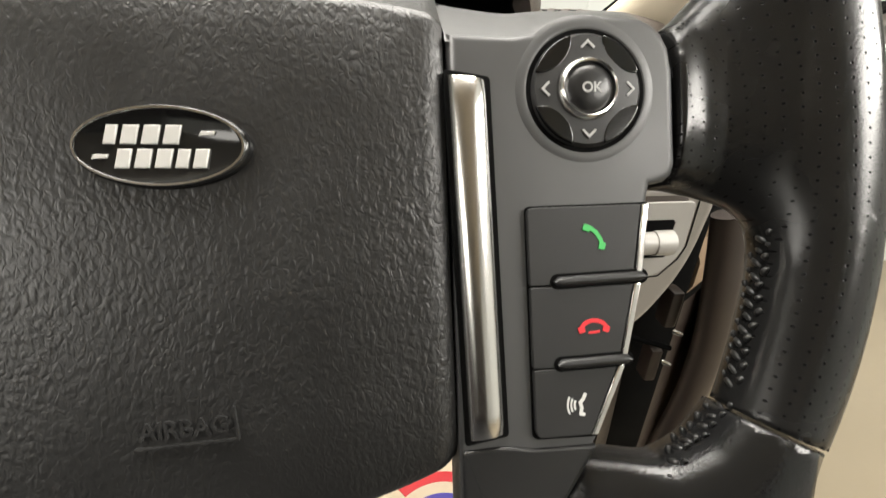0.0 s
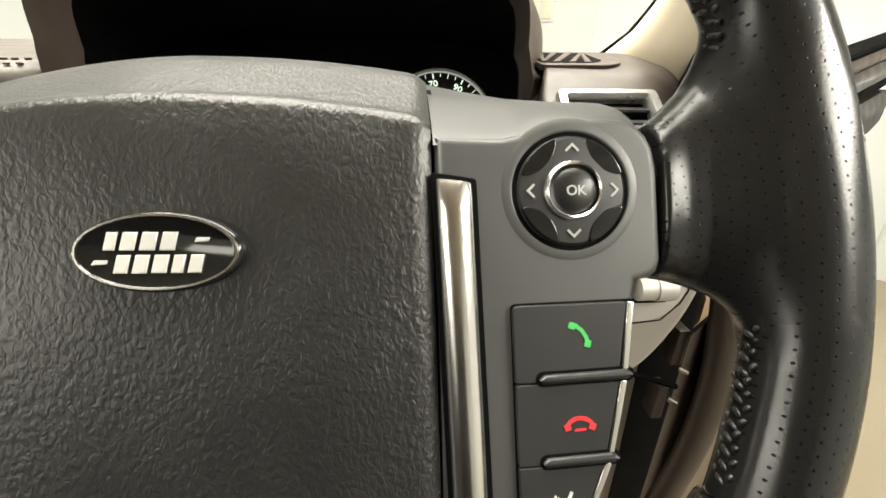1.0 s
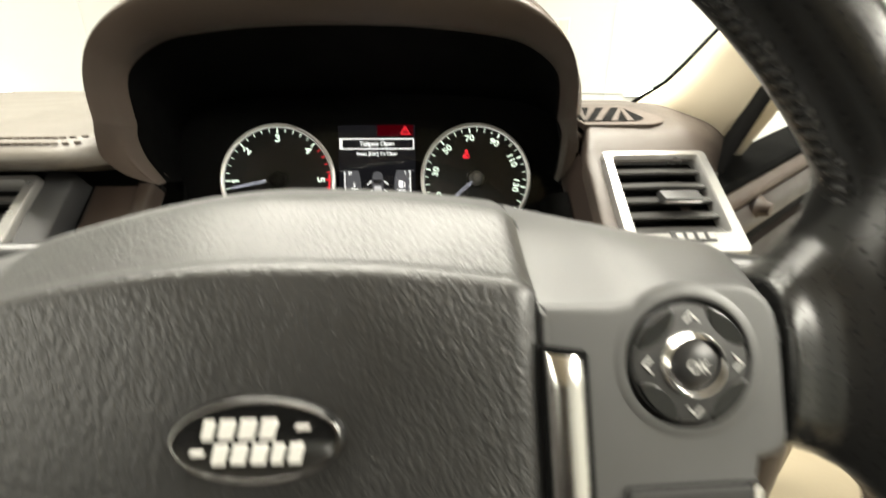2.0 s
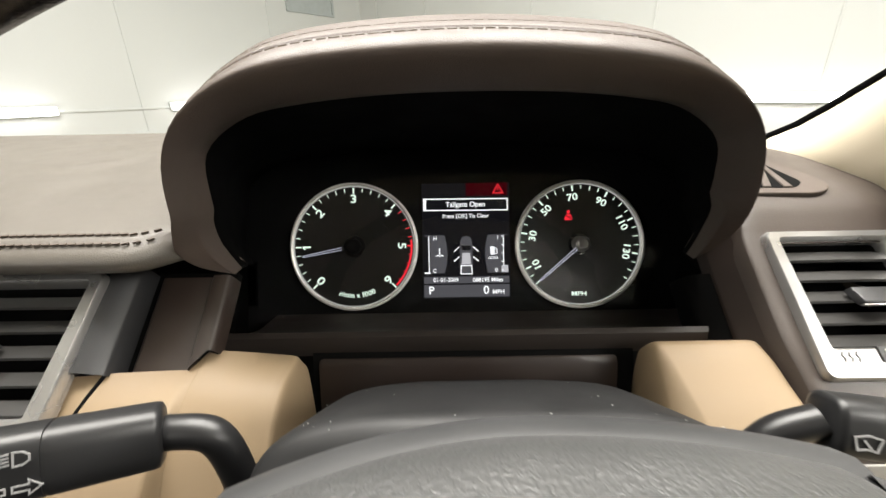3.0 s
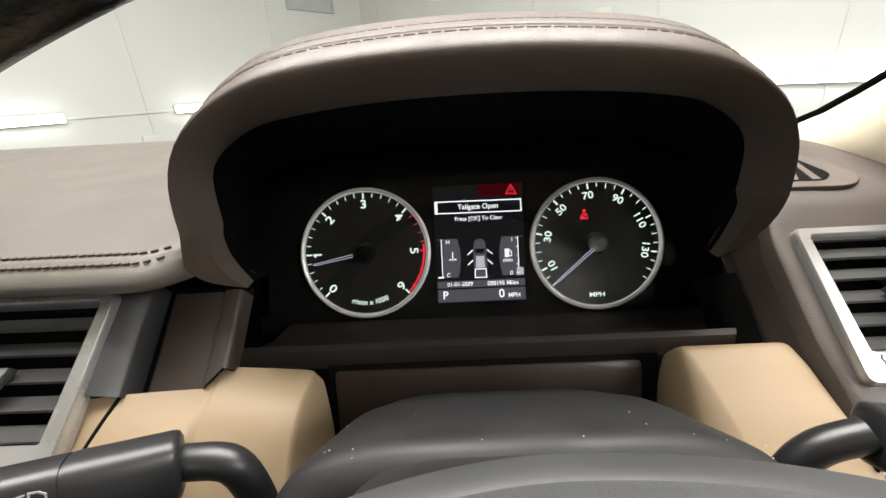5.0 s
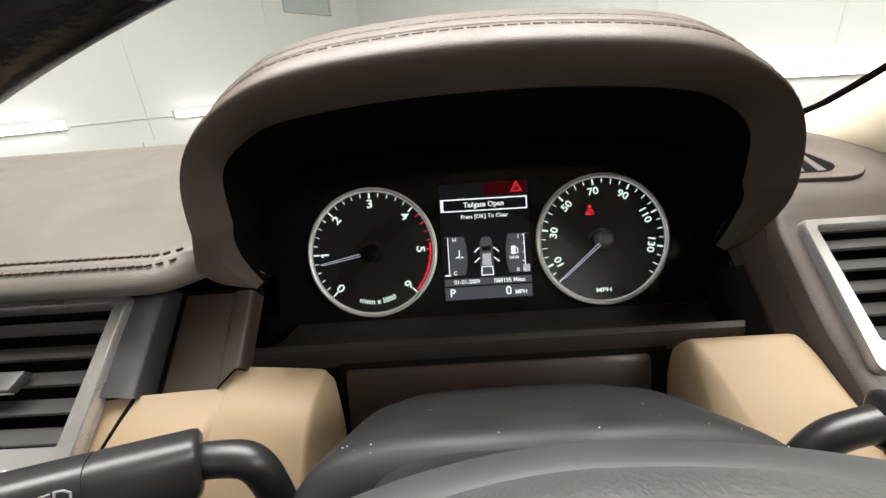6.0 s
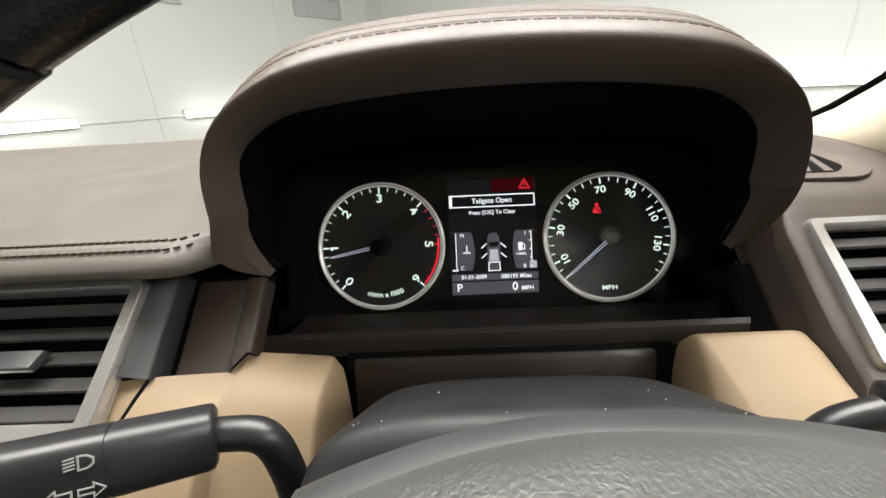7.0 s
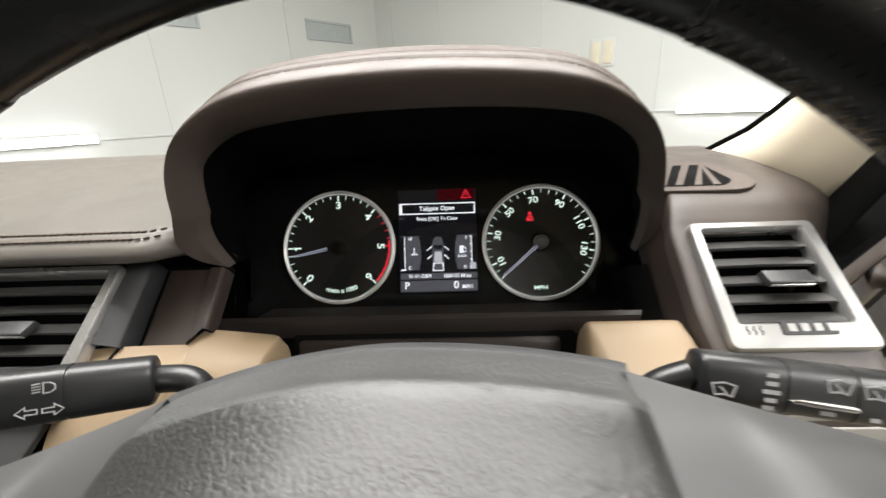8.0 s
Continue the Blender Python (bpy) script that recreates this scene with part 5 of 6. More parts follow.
# dark closing panel between them, below the ledge
part("knee_gap", loft([[(x, 0.354, 1.081), (x, 0.350, 1.0765), (x, 0.347, 1.070), (x, 0.340, 1.040), (x, 0.327, 0.99)] for x in (-0.114, 0.0, 0.112)], False), GROOVE, dash)
part("knee_recess", loft([[(x, 0.352 + d, 1.0745 - d), (x, 0.3475 + d, 1.0735 - d), (x, 0.3445 + d, 1.069), (x, 0.337 + d, 1.040), (x, 0.324 + d, 0.99)] for x, d in ((-0.1105, 0.006), (-0.1095, 0.001), (-0.107, 0.0), (-0.05, 0.0), (0.0, 0.0), (0.06, 0.0), (0.098, 0.0), (0.1005, 0.001), (0.1015, 0.006))], False), BROWN_DARK, dash, "dark brown recessed panel")

# ---- air vents ----
def air_vent(name, label, x0, x1, h, y0, z0, left_slant, right_slant, blades, tab_x, open_to):
    v = thing(name, label, "air vent")

    def xl(s):
        return x0 + left_slant * (-s / h)

    def xr(s):
        return x1 + right_slant * (-s / h)

    def placed(bm):
        for w in bm.verts:
            w.co = Vector(on_face(w.co.x, w.co.y, w.co.z, y0, z0))
        return bm

    # frame as a ring between outer and inner outline
    outer = fillet([(xl(-h), -h), (xr(-h), -h), (xr(0), 0), (xl(0), 0)], 0.006, 6)
    inner = fillet([(xl(-open_to) + 0.010, -open_to), (xr(-open_to) - 0.010, -open_to), (xr(-0.006) - 0.009, -0.006), (xl(-0.006) + 0.009, -0.006)], 0.003, 6)
    rows = []
    for p, q in zip(outer, inner):
        e = (p - q).normalized() * 0.0015
        rows.append([(*p, -0.004), (*p, 0.004), (*(p - e), 0.0058), (*(q + e), 0.0058), (*q, 0.0040), (*q, -0.012)])
    part("frame", placed(loft(rows, True, False, True)), SILVER, v, "silver painted frame")
    part("duct", placed(loft([[(*p, -0.030) for p in inset(inner, 0.003)], [(*p, -0.006) for p in inner]], True, False)), GROOVE, v)
    part("duct_back", placed(prism(inset(inner, 0.002), -0.034, -0.028, 0.0)), GROOVE, v)
    step = (open_to - 0.008) / blades
    for k in range(blades):
        s = -0.010 - step * (k + 0.35)
        bm = bmesh.new()
        rows = []
        for f in (0, 0.5, 1):
            a, b = xl(s) + 0.0100, xr(s) - 0.0100
            x = a + (b - a) * f
            bow = 0.0008 * math.sin(math.pi * f)
            rows.append([(x, s - 0.0028, -0.0100), (x, s - 0.0070, 0.0002 + bow), (x, s - 0.0060, 0.0018 + bow), (x, s + 0.0024, -0.0036 + bow), (x, s + 0.0032, -0.0100)])
        bm.free()
        part("blade", placed(loft(rows, True, True)), LOUVRE, v, "dark grey blade")
    s = -0.010 - step * (blades * 0.5 - 0.15)
    t = box_mesh(tab_x - 0.0155, s - 0.0105, 0.001, tab_x + 0.0155, s + 0.0015, 0.0075, 0.0012)
    for w in t.verts:
        if w.co.y < s - 0.004:
            w.co.z += 0.0040
    part("slider", placed(t), CHARCOAL, v, "slider tab")
    part("slider_lip", placed(box_mesh(tab_x - 0.0145, s - 0.0112, 0.0060, tab_x + 0.0145, s - 0.0098, 0.0090, 0.0004)), SILVER, v, "bright slider lip")
    return v, placed


vent_r, put = air_vent("air_vent", "square silver-framed air vent with dark blades", 0.1975, 0.2870, 0.0985, 0.375, 1.152, 0.0, 0.004, 5, 0.2500, 0.080)
part("selector", put(prism(rect(0.2320, -0.0890, 0.2660, -0.0795, 0.0015), 0.0050, 0.0068, 0.0005)), CHARCOAL, vent_r, "dark thumbwheel with light marks")
for k in range(4):
    x = 0.2355 + k * 0.0082
    part("selector_mark", put(prism(rect(x, -0.0868, x + 0.0050, -0.0815, 0.0004), 0.0066, 0.0074, 0.0003)), SILVER, vent_r)
for k in range(3):
    x = 0.2105 + k * 0.0042
    part("heat_mark", put(stroke([(x, -0.0885), (x + 0.0010, -0.0865), (x - 0.0004, -0.0845), (x + 0.0008, -0.0825)], 0.0008, 0.0055, 0.0062)), LOUVRE, vent_r)
vent_l, put = air_vent("air_vent", "wide silver-framed centre air vent with dark blades", -0.360, -0.2285, 0.110, 0.3420, 1.1445, 0.0, -0.004, 5, -0.2900, 0.084)
part("selector", put(prism(rect(-0.300, -0.1035, -0.278, -0.0935, 0.002), 0.0050, 0.0066, 0.0005)), CHARCOAL, vent_l, "dark thumbwheel")
part("round_button", put(revolve([(0, 0.0066), (0.0040, 0.0066), (0.0052, 0.0060), (0.0056, 0.0050)], 28, -0.2650, -0.0990)), SILVER, vent_l, "round silver button")

# ---- steering column and stalks ----
column = thing("steering_column", "dark grey plastic steering column shroud", "steering column", WHEEL)


def shroud_ring(z, w, top, bottom, n=44):
    pts = []
    for k in range(n):
        a = 2 * math.pi * k / n
        c, s = math.cos(a), math.sin(a)
        h = top if s > 0 else bottom
        e = 2 / 4.2
        pts.append((w * math.copysign(abs(c) ** e, c), h * math.copysign(abs(s) ** e, s), z))
    return pts


shroud_piece = part("shroud", loft([shroud_ring(z, w, t, b) for z, w, t, b in ((-0.215, 0.085, 0.044, 0.060), (-0.190, 0.092, 0.0500, 0.066), (-0.178, 0.094, 0.0535, 0.068), (-0.165, 0.096, 0.0550, 0.068), (-0.124, 0.104, 0.0568, 0.070), (-0.118, 0.104, 0.0565, 0.070), (-0.114, 0.102, 0.0540, 0.067), (-0.110, 0.09, 0.046, 0.055))], True, True), SHROUD, column, smooth=50)
part("boss", loft([shroud_ring(z, w, t, b) for z, w, t, b in ((-0.115, 0.075, 0.052, 0.055), (-0.060, 0.072, 0.060, 0.060), (-0.040, 0.070, 0.054, 0.060), (-0.012, 0.070, 0.030, 0.060))], True, True), SHROUD, column, smooth=50)


dust = bmesh.new()
spots = [f for f in shroud_piece.data.polygons if f.center.y > 0.045 and -0.175 < f.center.z < -0.116]
for k in range(26):
    f = random.choice(spots)
    c = f.center + Vector((random.uniform(-0.006, 0.006), 0.0001, random.uniform(-0.008, 0.008)))
    bmesh.ops.create_icosphere(dust, subdivisions=1, radius=random.uniform(0.00012, 0.0003), matrix=Matrix.Translation(c))
tagged(part("dust", dust, MARK, column, "pale dust specks"), kind="stuff")


def stalk(side, name, label, root, neck, start, along, length, h, w, groove=0.30):
    s = thing(name, label, "column stalk")
    part("neck", tube(spline([root, neck[0], neck[1], start], 24), 0.0072, 20), STALK, s)
    a = Vector(along).normalized()
    p = Vector(start)
    up = Vector((0, 0.35, 0.94))
    sidev = a.cross(up).normalized()
    up = sidev.cross(a).normalized()
    rings = []
    for d, g in ((0.0, 0.80), (0.0012, 0.96), (0.003, 1.0), (length * groove, 1.03), (length * (groove + 0.001), 0.985), (length * (groove + 0.010), 0.985), (length * (groove + 0.011), 1.03), (length * 0.62, 1.05), (length * 0.621, 1.0), (length * 0.63, 1.0), (length * 0.631, 1.05), (length * 0.97, 1.04), (length, 0.9)):
        ring = []
        for k in range(36):
            t = 2 * math.pi * k / 36
            c, sn = math.cos(t), math.sin(t)
            e = 2 / 3.4
            ring.append(p + a * d + sidev * w * g * math.copysign(abs(c) ** e, c) + up * h * g * math.copysign(abs(sn) ** e, sn))
        rings.append(ring)
    part("lever", loft(rings, True, True), STALK, s, "matt black lever", smooth=45)
    return s, p, a, sidev, up


stalk_l, p, a, sv, up = stalk(-1, "light_stalk", "black indicator and headlamp stalk", (-0.1105, 0.2400, 1.070), [(-0.1120, 0.2400, 1.0990), (-0.1185, 0.2400, 1.1170)], (-0.1375, 0.2400, 1.1185), (-0.82, -0.42, 0.15), 0.115, 0.0125, 0.0105)
stalk_r, p2, a2, sv2, up2 = stalk(1, "wiper_stalk", "black wiper and washer stalk", (0.1160, 0.2480, 1.060), [(0.1180, 0.2490, 1.0880), (0.1270, 0.2490, 1.1040)], (0.1430, 0.2470, 1.1130), (1.0, -0.10, -0.11), 0.110, 0.0125, 0.0105, 0.345)


def icon_frame(p, a, face, up, d, high, out):
    """A pose on a lever: d along it, high up its face, out proud of its axis."""
    z = face.normalized()
    x = up.cross(z).normalized()
    if x.dot(Vector((1, 0, 0))) < 0:
        x = -x
    y = z.cross(x)
    m = Matrix((x, y, z)).transposed().to_4x4()
    return Matrix.Translation(p + a * d + up * high + z * out) @ m


face_l = sv if sv.y < 0 else -sv
f = icon_frame(p, a, face_l, up, 0.0415, 0.0055, 0.0112) @ Matrix.Diagonal((0.82, 0.82, 1, 1))
for k in range(4):
    part("lamp_symbol", stroke([(-0.0060, -0.0022 + k * 0.0015), (-0.0022, -0.0018 + k * 0.0015)], 0.0006, 0, 0.0004), STALK_MARK, stalk_l, m=f)
part("lamp_symbol", stroke([(-0.0010, -0.0030), (-0.0010, 0.0030), (0.0020, 0.0028), (0.0042, 0.0012), (0.0042, -0.0012), (0.0020, -0.0028)], 0.0007, 0, 0.0004, True), STALK_MARK, stalk_l, m=f)
for d, s in ((0.0390, 1), (0.0485, -1)):
    f = icon_frame(p, a, face_l, up, d, -0.0050, 0.0112) @ Matrix.Diagonal((0.85, 0.85, 1, 1))
    part("arrow_symbol", stroke([(-0.0045 * s, -0.0012), (0.0006 * s, -0.0012), (0.0006 * s, -0.0030), (0.0046 * s, 0), (0.0006 * s, 0.0030), (0.0006 * s, 0.0012), (-0.0045 * s, 0.0012)], 0.0006, 0, 0.0004, True), STALK_MARK, stalk_l, m=f)
face_r = sv2 if sv2.y < 0 else -sv2


def lever_skin(high):
    """How far the lever's face stands out from its axis at that height."""
    return 0.0108 * (1 - (abs(high) / 0.0130) ** 3.4) ** 0.294 + 0.0002


for d, high in ((0.0100, -0.0040), (0.0605, 0.0042), (0.0765, 0.0034)):
    f = icon_frame(p2, a2, face_r, up2, d, high, lever_skin(high)) @ Matrix.Diagonal((1.15, 1.1, 1, 1))
    part("wiper_symbol", stroke([(-0.0048, 0.0026), (0.0, 0.0036), (0.0048, 0.0026), (0.0034, -0.0022), (0.0, -0.0016), (-0.0034, -0.0022)], 0.0007, 0, 0.0004, True), STALK_MARK, stalk_r, m=f)
    part("wiper_symbol", stroke([(0.0020, -0.0020), (-0.0014, 0.0016)], 0.0008, 0, 0.0004), STALK_MARK, stalk_r, m=f)
for k in range(5):
    high = 0.0062 - k * 0.0040
    f = icon_frame(p2, a2, face_r, up2, 0.0312, high, lever_skin(high))
    wide = 0.0040 if k == 2 else 0.0026
    part("dash_symbol", prism(rect(-wide, -0.0010, wide, 0.0010, 0.0003), 0, 0.0004, 0.0), STALK_MARK, stalk_r, m=f)
f = icon_frame(p2, a2, face_r, up2, 0.0545, -0.0050, lever_skin(-0.0050))
part("rocker_lip", prism(fillet([(-0.0150, 0.0006), (-0.0090, 0.0014), (0.0135, 0.0014), (0.0150, 0.0), (0.0135, -0.0012), (-0.0070, -0.0010)], 0.0006), -0.001, 0.0020, 0.0008), GREY_KNOB, stalk_r, "grey rocker lip", f)
for d, high, wide in ((0.0570, -0.0086, 0.0032), (0.0775, -0.0088, 0.0022)):
    f = icon_frame(p2, a2, face_r, up2, d, high, lever_skin(high))
    part("dash_symbol", prism(rect(-wide, -0.0010, wide, 0.0010, 0.0004), 0, 0.0004, 0.0), STALK_MARK, stalk_r, m=f)

# ---- windscreen pillar, roof and door ----
pillar = thing("pillar_trim", "cream cloth windscreen pillar with black edge seal", "pillar trim", kind="structure")


def pillar_lines(z):
    """Left edge, right edge and outer seal edge of the pillar at height z."""
    h = z - 1.18
    return Vector((0.340 - 0.028 * max(0.0, min(1.0, 1 - h / 0.04)) ** 2, 0.580 - h / 0.65, z)), Vector((0.330 - 0.30 * h, 0.396 - h, z)), Vector((0.293 - 0.23 * h, 0.332 - h / 1.3, z))


rows, seals, strips = [], [], []
for i in range(31):
    z = 1.10 + i * 0.018
    l, r, s = pillar_lines(z)
    out = Vector((-0.55, -0.45, 0.2))
    rows.append([l + Vector((0.03, 0.04, 0))] + [l.lerp(r, f) + out * 0.030 * math.sin(math.pi * f ** 0.8) * (1.0 if f < 0.62 else 0.86) for f in (0.0, 0.04, 0.12, 0.25, 0.4, 0.55, 0.64, 0.72, 0.85, 0.95, 1.0)] + [r + Vector((0.03, 0.0, 0))])
    seals.append(l)
    if z > 1.134:
        strips.append([r + Vector((0.002, 0.006, 0)), r.lerp(s, 0.1) + out * 0.006, r.lerp(s, 0.5) + out * 0.008, r.lerp(s, 0.92) + out * 0.005, s, s + Vector((0.02, 0.03, 0)), r + Vector((0.03, 0.03, 0))])
part("trim", loft(rows, False), CREAM, pillar, "cream cloth trim", smooth=60)
part("seal", tube(seals, 0.0052, 12), RUBBER_SHADED, pillar, "black windscreen seal")
part("door_seal", loft(strips, True, True), RUBBER_SHADED, pillar, "black door seal")
roof = part("roof_lining", box_mesh(-1.15, -1.9, 1.62, 0.42, 0.0, 1.66, 0.01), CREAM)
tagged(roof, "cream cloth roof lining", "roof lining", kind="structure")
car_floor = part("car_floor", box_mesh(-1.15, -1.9, 0.50, 0.36, 0.95, 0.55), CHARCOAL)
tagged(car_floor, "dark carpeted car floor", "car floor", kind="structure")
bulkhead = part("bulkhead", box_mesh(-1.15, 0.72, 0.55, 0.42, 0.76, 1.15), LINING)
tagged(bulkhead, "dark bulkhead behind the dashboard", "bulkhead", kind="structure")

# Plain walls added out of view to keep room light off the dash.
cabin_side = part("cabin_side", box_mesh(-1.20, -1.9, 0.5, -1.16, 0.75, 1.12), BROWN_DARK)
tagged(cabin_side, "plain brown wall added on the unseen passenger side to block light", "cabin side", kind="structure")
cabin_rear = part("cabin_rear", box_mesh(-1.16, -1.95, 0.5, 0.40, -1.9, 1.62), BROWN_DARK)
tagged(cabin_rear, "plain dark wall added at the unseen cabin rear to block light", "cabin rear", kind="structure")

kick = thing("door_pillar", "brown trimmed door pillar with hinge screws", "door pillar", kind="structure")
part("kick_panel", box_mesh(0.25, 0.420, 0.30, 0.440, 0.75, 1.00, 0.012), LINING, kick, "dark footwell side")
strip = spline([(0.402, 0.36, 1.00), (0.412, 0.358, 0.945), (0.422, 0.356, 0.88), (0.428, 0.355, 0.82), (0.424, 0.352, 0.74), (0.408, 0.350, 0.65), (0.385, 0.35, 0.55)], 40)
part("sill_trim", tube(strip, [(0.021, 0.014)] * 40, 20), BROWN, kick, "brown plastic door seal trim", smooth=60)
part("check_strap", tube([(0.290, 0.37, 0.852), (0.340, 0.365, 0.838), (0.382, 0.36, 0.825)], 0.0035, 10), RUBBER_SHADED, kick)
for z1, z0, x in ((0.893, 0.842, 0.388), (0.806, 0.755, 0.383)):
    part("hinge_plate", box_mesh(x - 0.008, 0.376, z0, x + 0.007, 0.40, z1, 0.003), BROWN, kick)
for x, z in ((0.384, 0.846), (0.382, 0.799)):
    part("hinge_screw", tube([(x, 0.366, z), (x + 0.008, 0.359, z - 0.001)], [0.0032, 0.0022], 14), CHROME, kick, "bright screw")

door = thing("car_door", "open driver's door with brown and tan trim", "car door", pose(0.310, 0.362, 1.130, 0, 0, 33))


def door_band(name, z1, z0, depth, material, label, crown=0.01, start=-0.03):
    """A level strip of the door's trim; the upper strips rise along the door with the window line."""
    prof = [(0.04, z1), (-depth + crown, z1), (-depth, z1 - 0.3 * (z1 - z0)), (-depth, z0 + 0.3 * (z1 - z0)), (-depth + crown, z0), (0.04, z0)]
    rise = 0.12
    part(name, loft([[(x, y, z + rise * x * min(1, max(0, 1 + z / 0.5))) for y, z in prof] for x in (start, max(0.1, start + 0.02), 0.3, 0.6, 1.0)], True, True), material, door, label)


door_band("glass_seal", 0.000, -0.010, 0.004, RUBBER_SHADED, "black glass seal", 0.003)
door_band("upper_trim", -0.0105, -0.030, 0.006, DOOR_BROWN, "brown upper trim", 0.004)
door_band("middle_trim", -0.031, -0.064, 0.010, BROWN_DARK, "dark brown middle trim", 0.006)
door_band("recess", -0.0645, -0.094, -0.004, LINING, "black recess")
door_band("grab_rail", -0.0945, -0.170, 0.008, LEDGE, "dark grey grab rail")
door_band("lower_gap", -0.171, -0.218, 0.0, LINING, "black gap")
door_band("armrest", -0.219, -0.300, 0.016, grained("saddle_plastic", (0.21, 0.14, 0.085), 0.6, fine=1500), "tan armrest", 0.010, 0.16)
door_band("pocket", -0.301, -0.335, 0.0, RUBBER_SHADED, "black gap", 0.004, 0.16)
door_band("lower_trim", -0.336, -1.05, 0.012, BEIGE, "beige lower trim", 0.008, 0.42)
door_band("front_edge", -0.301, -1.05, -0.012, BROWN_DARK, "dark door edge", 0.004, 0.05)
part("lock_knob", revolve([(0, 0.012), (0.006, 0.011), (0.008, 0.004), (0.012, 0.0)], 24), DOOR_BROWN, door, m=pose(0.057, -0.008, -0.030, 90, 0, 0))

mat = part("paper_mat", prism(rect(-0.16, -0.2, 0.16, 0.2, 0.02), 0, 0.002, 0.0005), grained("printed_paper", (0.75, 0.62, 0.45), 0.7, fine=300), label="", m=pose(0.09, 0.39, 0.551, 0, 0, 0))
tagged(mat, "cream paper floor mat with red and blue bands", "floor mat")
part("red_band", ring_flat(0.015, -0.075, 0.082, 0.098, 0.0015, 0.003, 30, 10, 130), RED, mat, "red band")
part("blue_band", ring_flat(0.015, -0.075, 0.050, 0.064, 0.0015, 0.003, 30, 10, 130), grained("printed_blue", (0.10, 0.08, 0.42), 0.6), mat, "blue band")

# ---- the white room round the car ----
COR, D1, D2 = Vector((-0.87, 4.9)), Vector((-0.61, -0.79)).normalized(), Vector((0.79, -0.61)).normalized()


def wall_frame(which):
    """A pose whose x runs along a wall from the corner, y goes up, z looks into the room."""
    d = D1 if which == "L" else D2
    x, y = Vector((d.x, d.y, 0)), Vector((0, 0, 1))
    inward = Vector((D2.x, D2.y, 0)) if which == "L" else Vector((D1.x, D1.y, 0))
    z = x.cross(y)
    if z.dot(inward) < 0:
        x, z = -x, -z
    m = Matrix((x, y, z)).transposed().to_4x4()
    return Matrix.Translation((COR.x, COR.y, 0)) @ m, (1 if x.dot(Vector((d.x, d.y, 0))) > 0 else -1)


SIZE = 6.6
for which, name in (("L", "wall_left"), ("R", "wall_right")):
    m, s = wall_frame(which)
    w = tagged(part(name, box_mesh(min(0, s * SIZE), 0, -0.1, max(0, s * SIZE), 3.1, 0), WALL, m=m), "white panelled wall", "wall", kind="structure")
    seams = [1.05, 2.15, 3.3, 4.4, 5.5] if which == "L" else [0.25, 0.88, 1.95, 2.85, 3.78, 4.7, 5.6]
    for q in seams:
        part("panel_joint", box_mesh(s * q - 0.006, 0.0, 0.0, s * q + 0.006, 3.1, 0.008, 0.002), WALL, w)
    tubes = [(0.35, 1.97), (2.62, 3.9), (4.6, 5.9)] if which == "L" else [(0.6, 2.0), (2.99, 4.5), (5.0, 6.2)]
    tubes = tubes[1:] if which == "R" else [(1.0, 1.98)] + tubes[1:]
    part("dado_rail", box_mesh(min(0, s * SIZE), 1.150, 0.0, max(0, s * SIZE), 1.165, 0.012, 0.003), WALL, w, "thin horizontal rail")
    for a, b in tubes:
        lamp = thing("tube_light", "lit white led tube light on the wall", "tube light", m @ pose(s * (a + b) / 2, 1.165, 0), "wall tube lights")
        h = (b - a) / 2
        part("housing", box_mesh(-h, -0.030, 0.0, h, 0.030, 0.03, 0.004), WALL, lamp)
        part("diffuser", tube([(-h + 0.01, 0, 0.045), (h - 0.01, 0, 0.045)], 0.026, 16), LED, lamp, "glowing diffuser")
m, s = wall_frame("L")
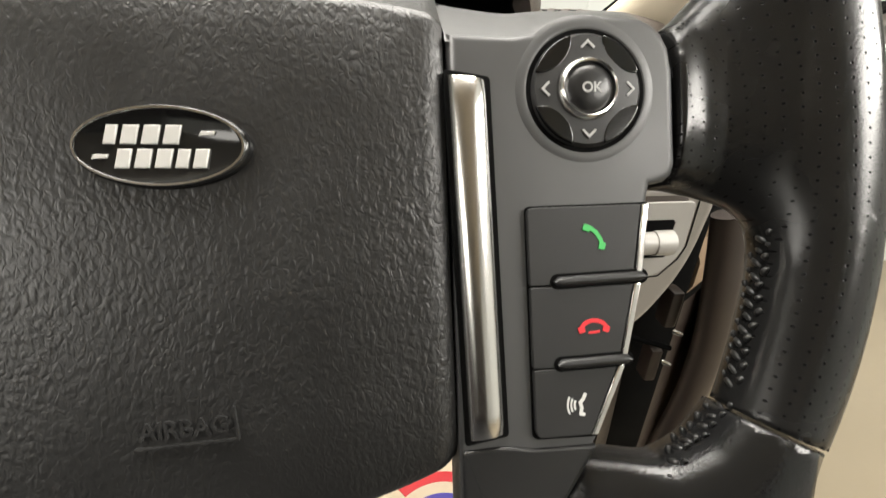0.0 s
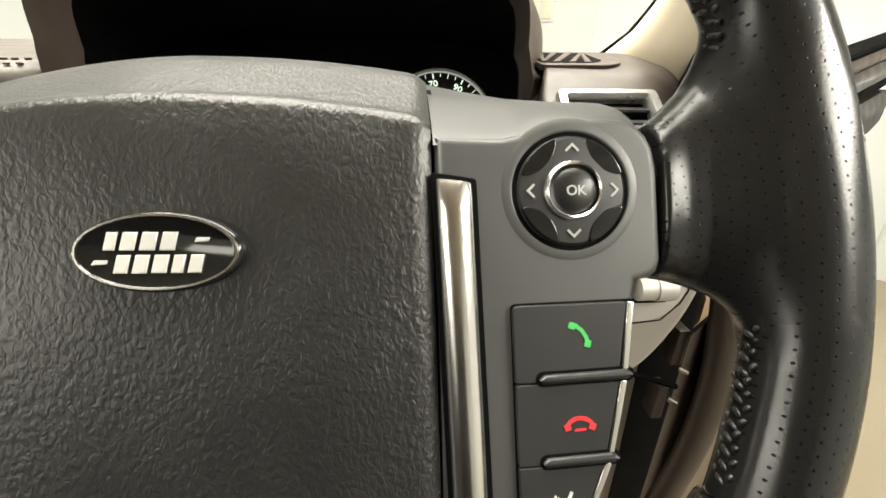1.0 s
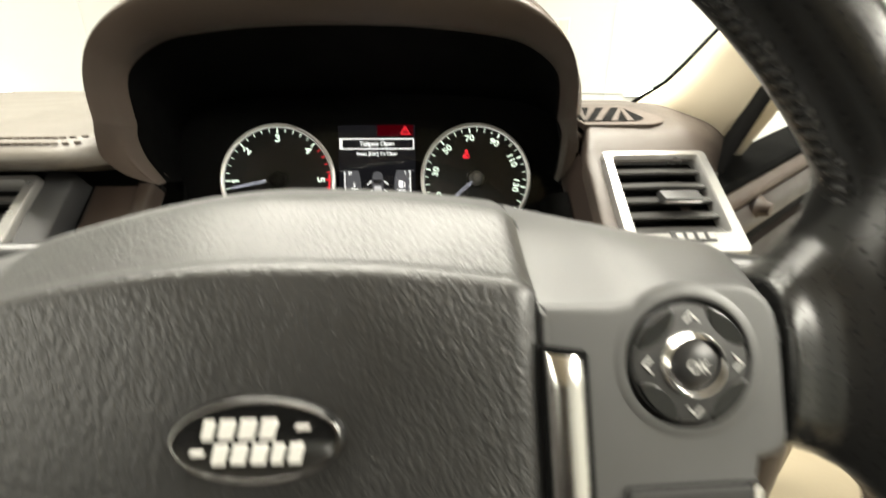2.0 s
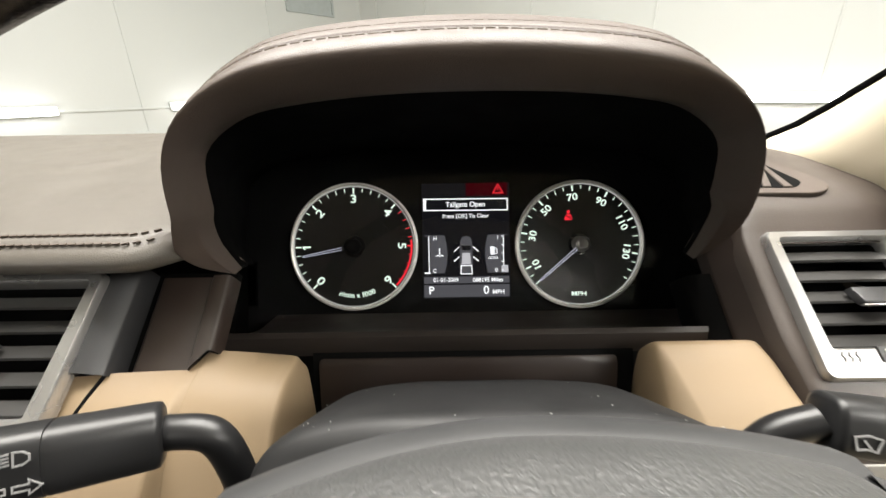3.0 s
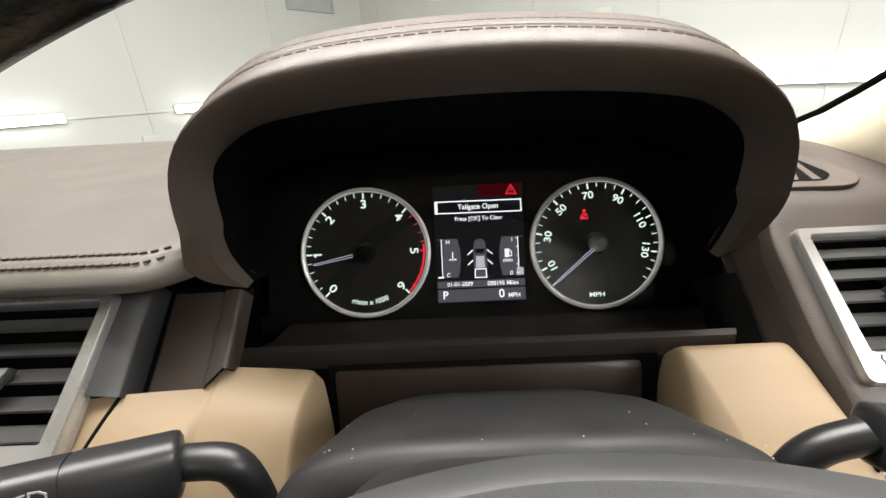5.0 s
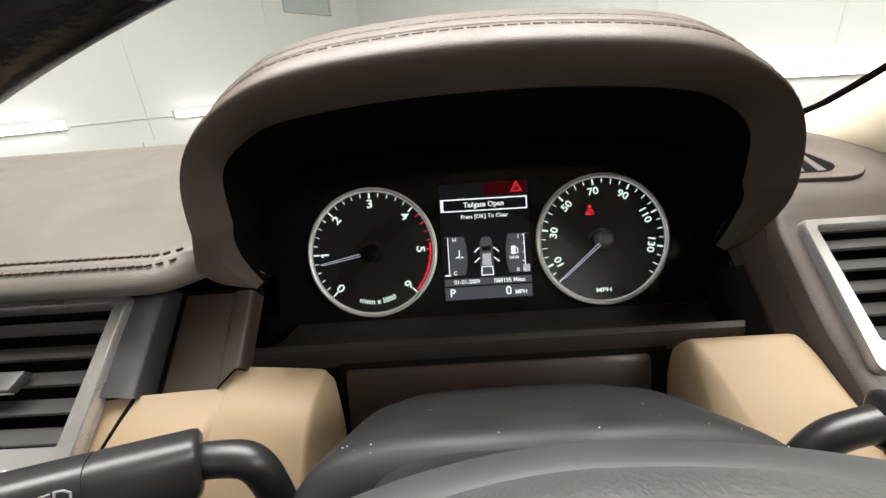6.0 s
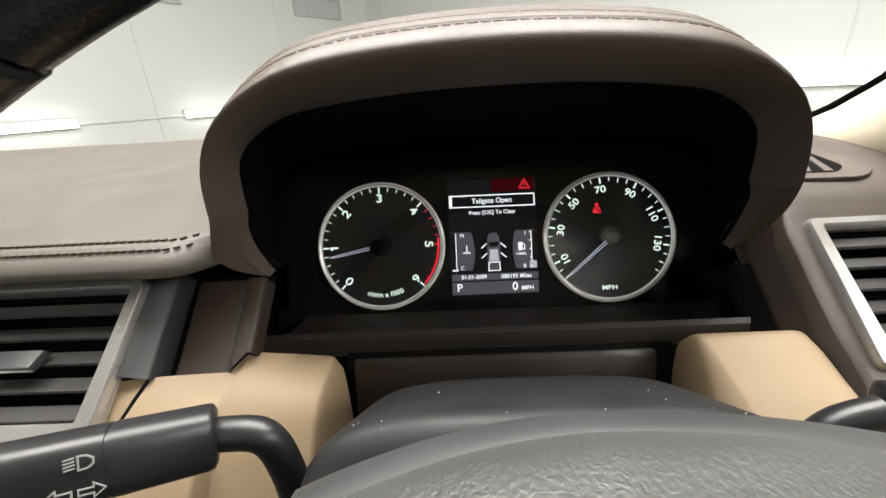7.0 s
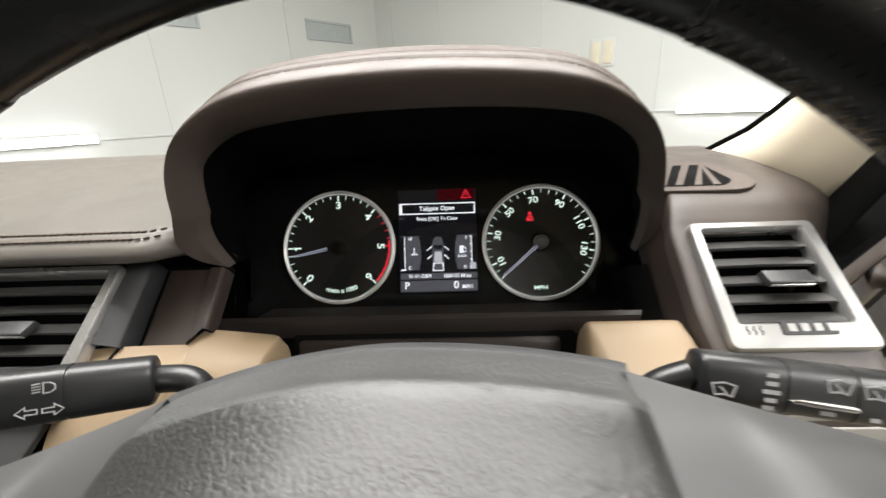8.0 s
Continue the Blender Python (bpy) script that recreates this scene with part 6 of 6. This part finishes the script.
for a, b in ((0.345, 0.86), (1.795, 2.32)):
    v = thing("wall_grille", "grey metal grille panel high on the wall", "wall grille", m @ pose(s * (a + b) / 2, 2.0, 0), "wall grilles")
    h = (b - a) / 2
    part("frame", loft([[(x * f, y * g, z) for x, y in ((-1, -1), (1, -1), (1, 1), (-1, 1))] for f, g, z in ((h, 0.085, 0), (h, 0.085, 0.02), (h - 0.02, 0.066, 0.02), (h - 0.02, 0.066, 0.006))], True), WALL_GREY, v)
    part("panel", box_mesh(-h + 0.018, -0.068, 0.0, h - 0.018, 0.068, 0.008), WALL_GREY, v)
m, s = wall_frame("R")
sw = thing("wall_switch_panel", "beige double switch panel on the white wall", "switch panel", m @ pose(s * 2.45, 1.575, 0))
part("plate", box_mesh(-0.095, -0.095, 0, 0.095, 0.095, 0.012, 0.004), WALL, sw)
for x in (-0.045, 0.045):
    part("switch", box_mesh(x - 0.034, -0.075, 0.01, x + 0.034, 0.075, 0.022, 0.003), SWITCH_BEIGE, sw)
m, s = wall_frame("L")
tagged(part("socket_box", box_mesh(-0.07, -0.03, 0, 0.07, 0.03, 0.03, 0.006), WALL, m=m @ pose(s * 2.17, 0.97, 0)), "white socket box low on the wall", "socket box")
end = COR + D1 * SIZE
m = Matrix.Translation((end.x, end.y, 0)) @ Matrix(((D2.x, 0, D1.x, 0), (D2.y, 0, D1.y, 0), (0, 1, 0, 0), (0, 0, 0, 1)))
tagged(part("wall_rear", box_mesh(0, 0, 0, SIZE, 3.1, 0.1), WALL, m=m), "white wall behind the car", "wall", kind="structure")
end = COR + D2 * SIZE
m = Matrix.Translation((end.x, end.y, 0)) @ Matrix(((D1.x, 0, D2.x, 0), (D1.y, 0, D2.y, 0), (0, 1, 0, 0), (0, 0, 0, 1)))
tagged(part("wall_far", box_mesh(0, 0, 0, SIZE, 3.1, 0.1), WALL, m=m), "white wall beside the car", "wall", kind="structure")
ang = math.degrees(math.atan2(D2.y, D2.x))
mid = COR + (D1 + D2) * SIZE / 2
tagged(part("floor", box_mesh(-SIZE / 2 - 0.1, -SIZE / 2 - 0.1, -0.1, SIZE / 2 + 0.1, SIZE / 2 + 0.1, 0), FLOOR, m=pose(mid.x, mid.y, 0, 0, 0, ang)), "beige painted floor", "floor", kind="structure")
tagged(part("ceiling", box_mesh(-SIZE / 2 - 0.1, -SIZE / 2 - 0.1, 3.1, SIZE / 2 + 0.1, SIZE / 2 + 0.1, 3.2), WALL, m=pose(mid.x, mid.y, 0, 0, 0, ang)), "white ceiling", "ceiling", kind="structure")
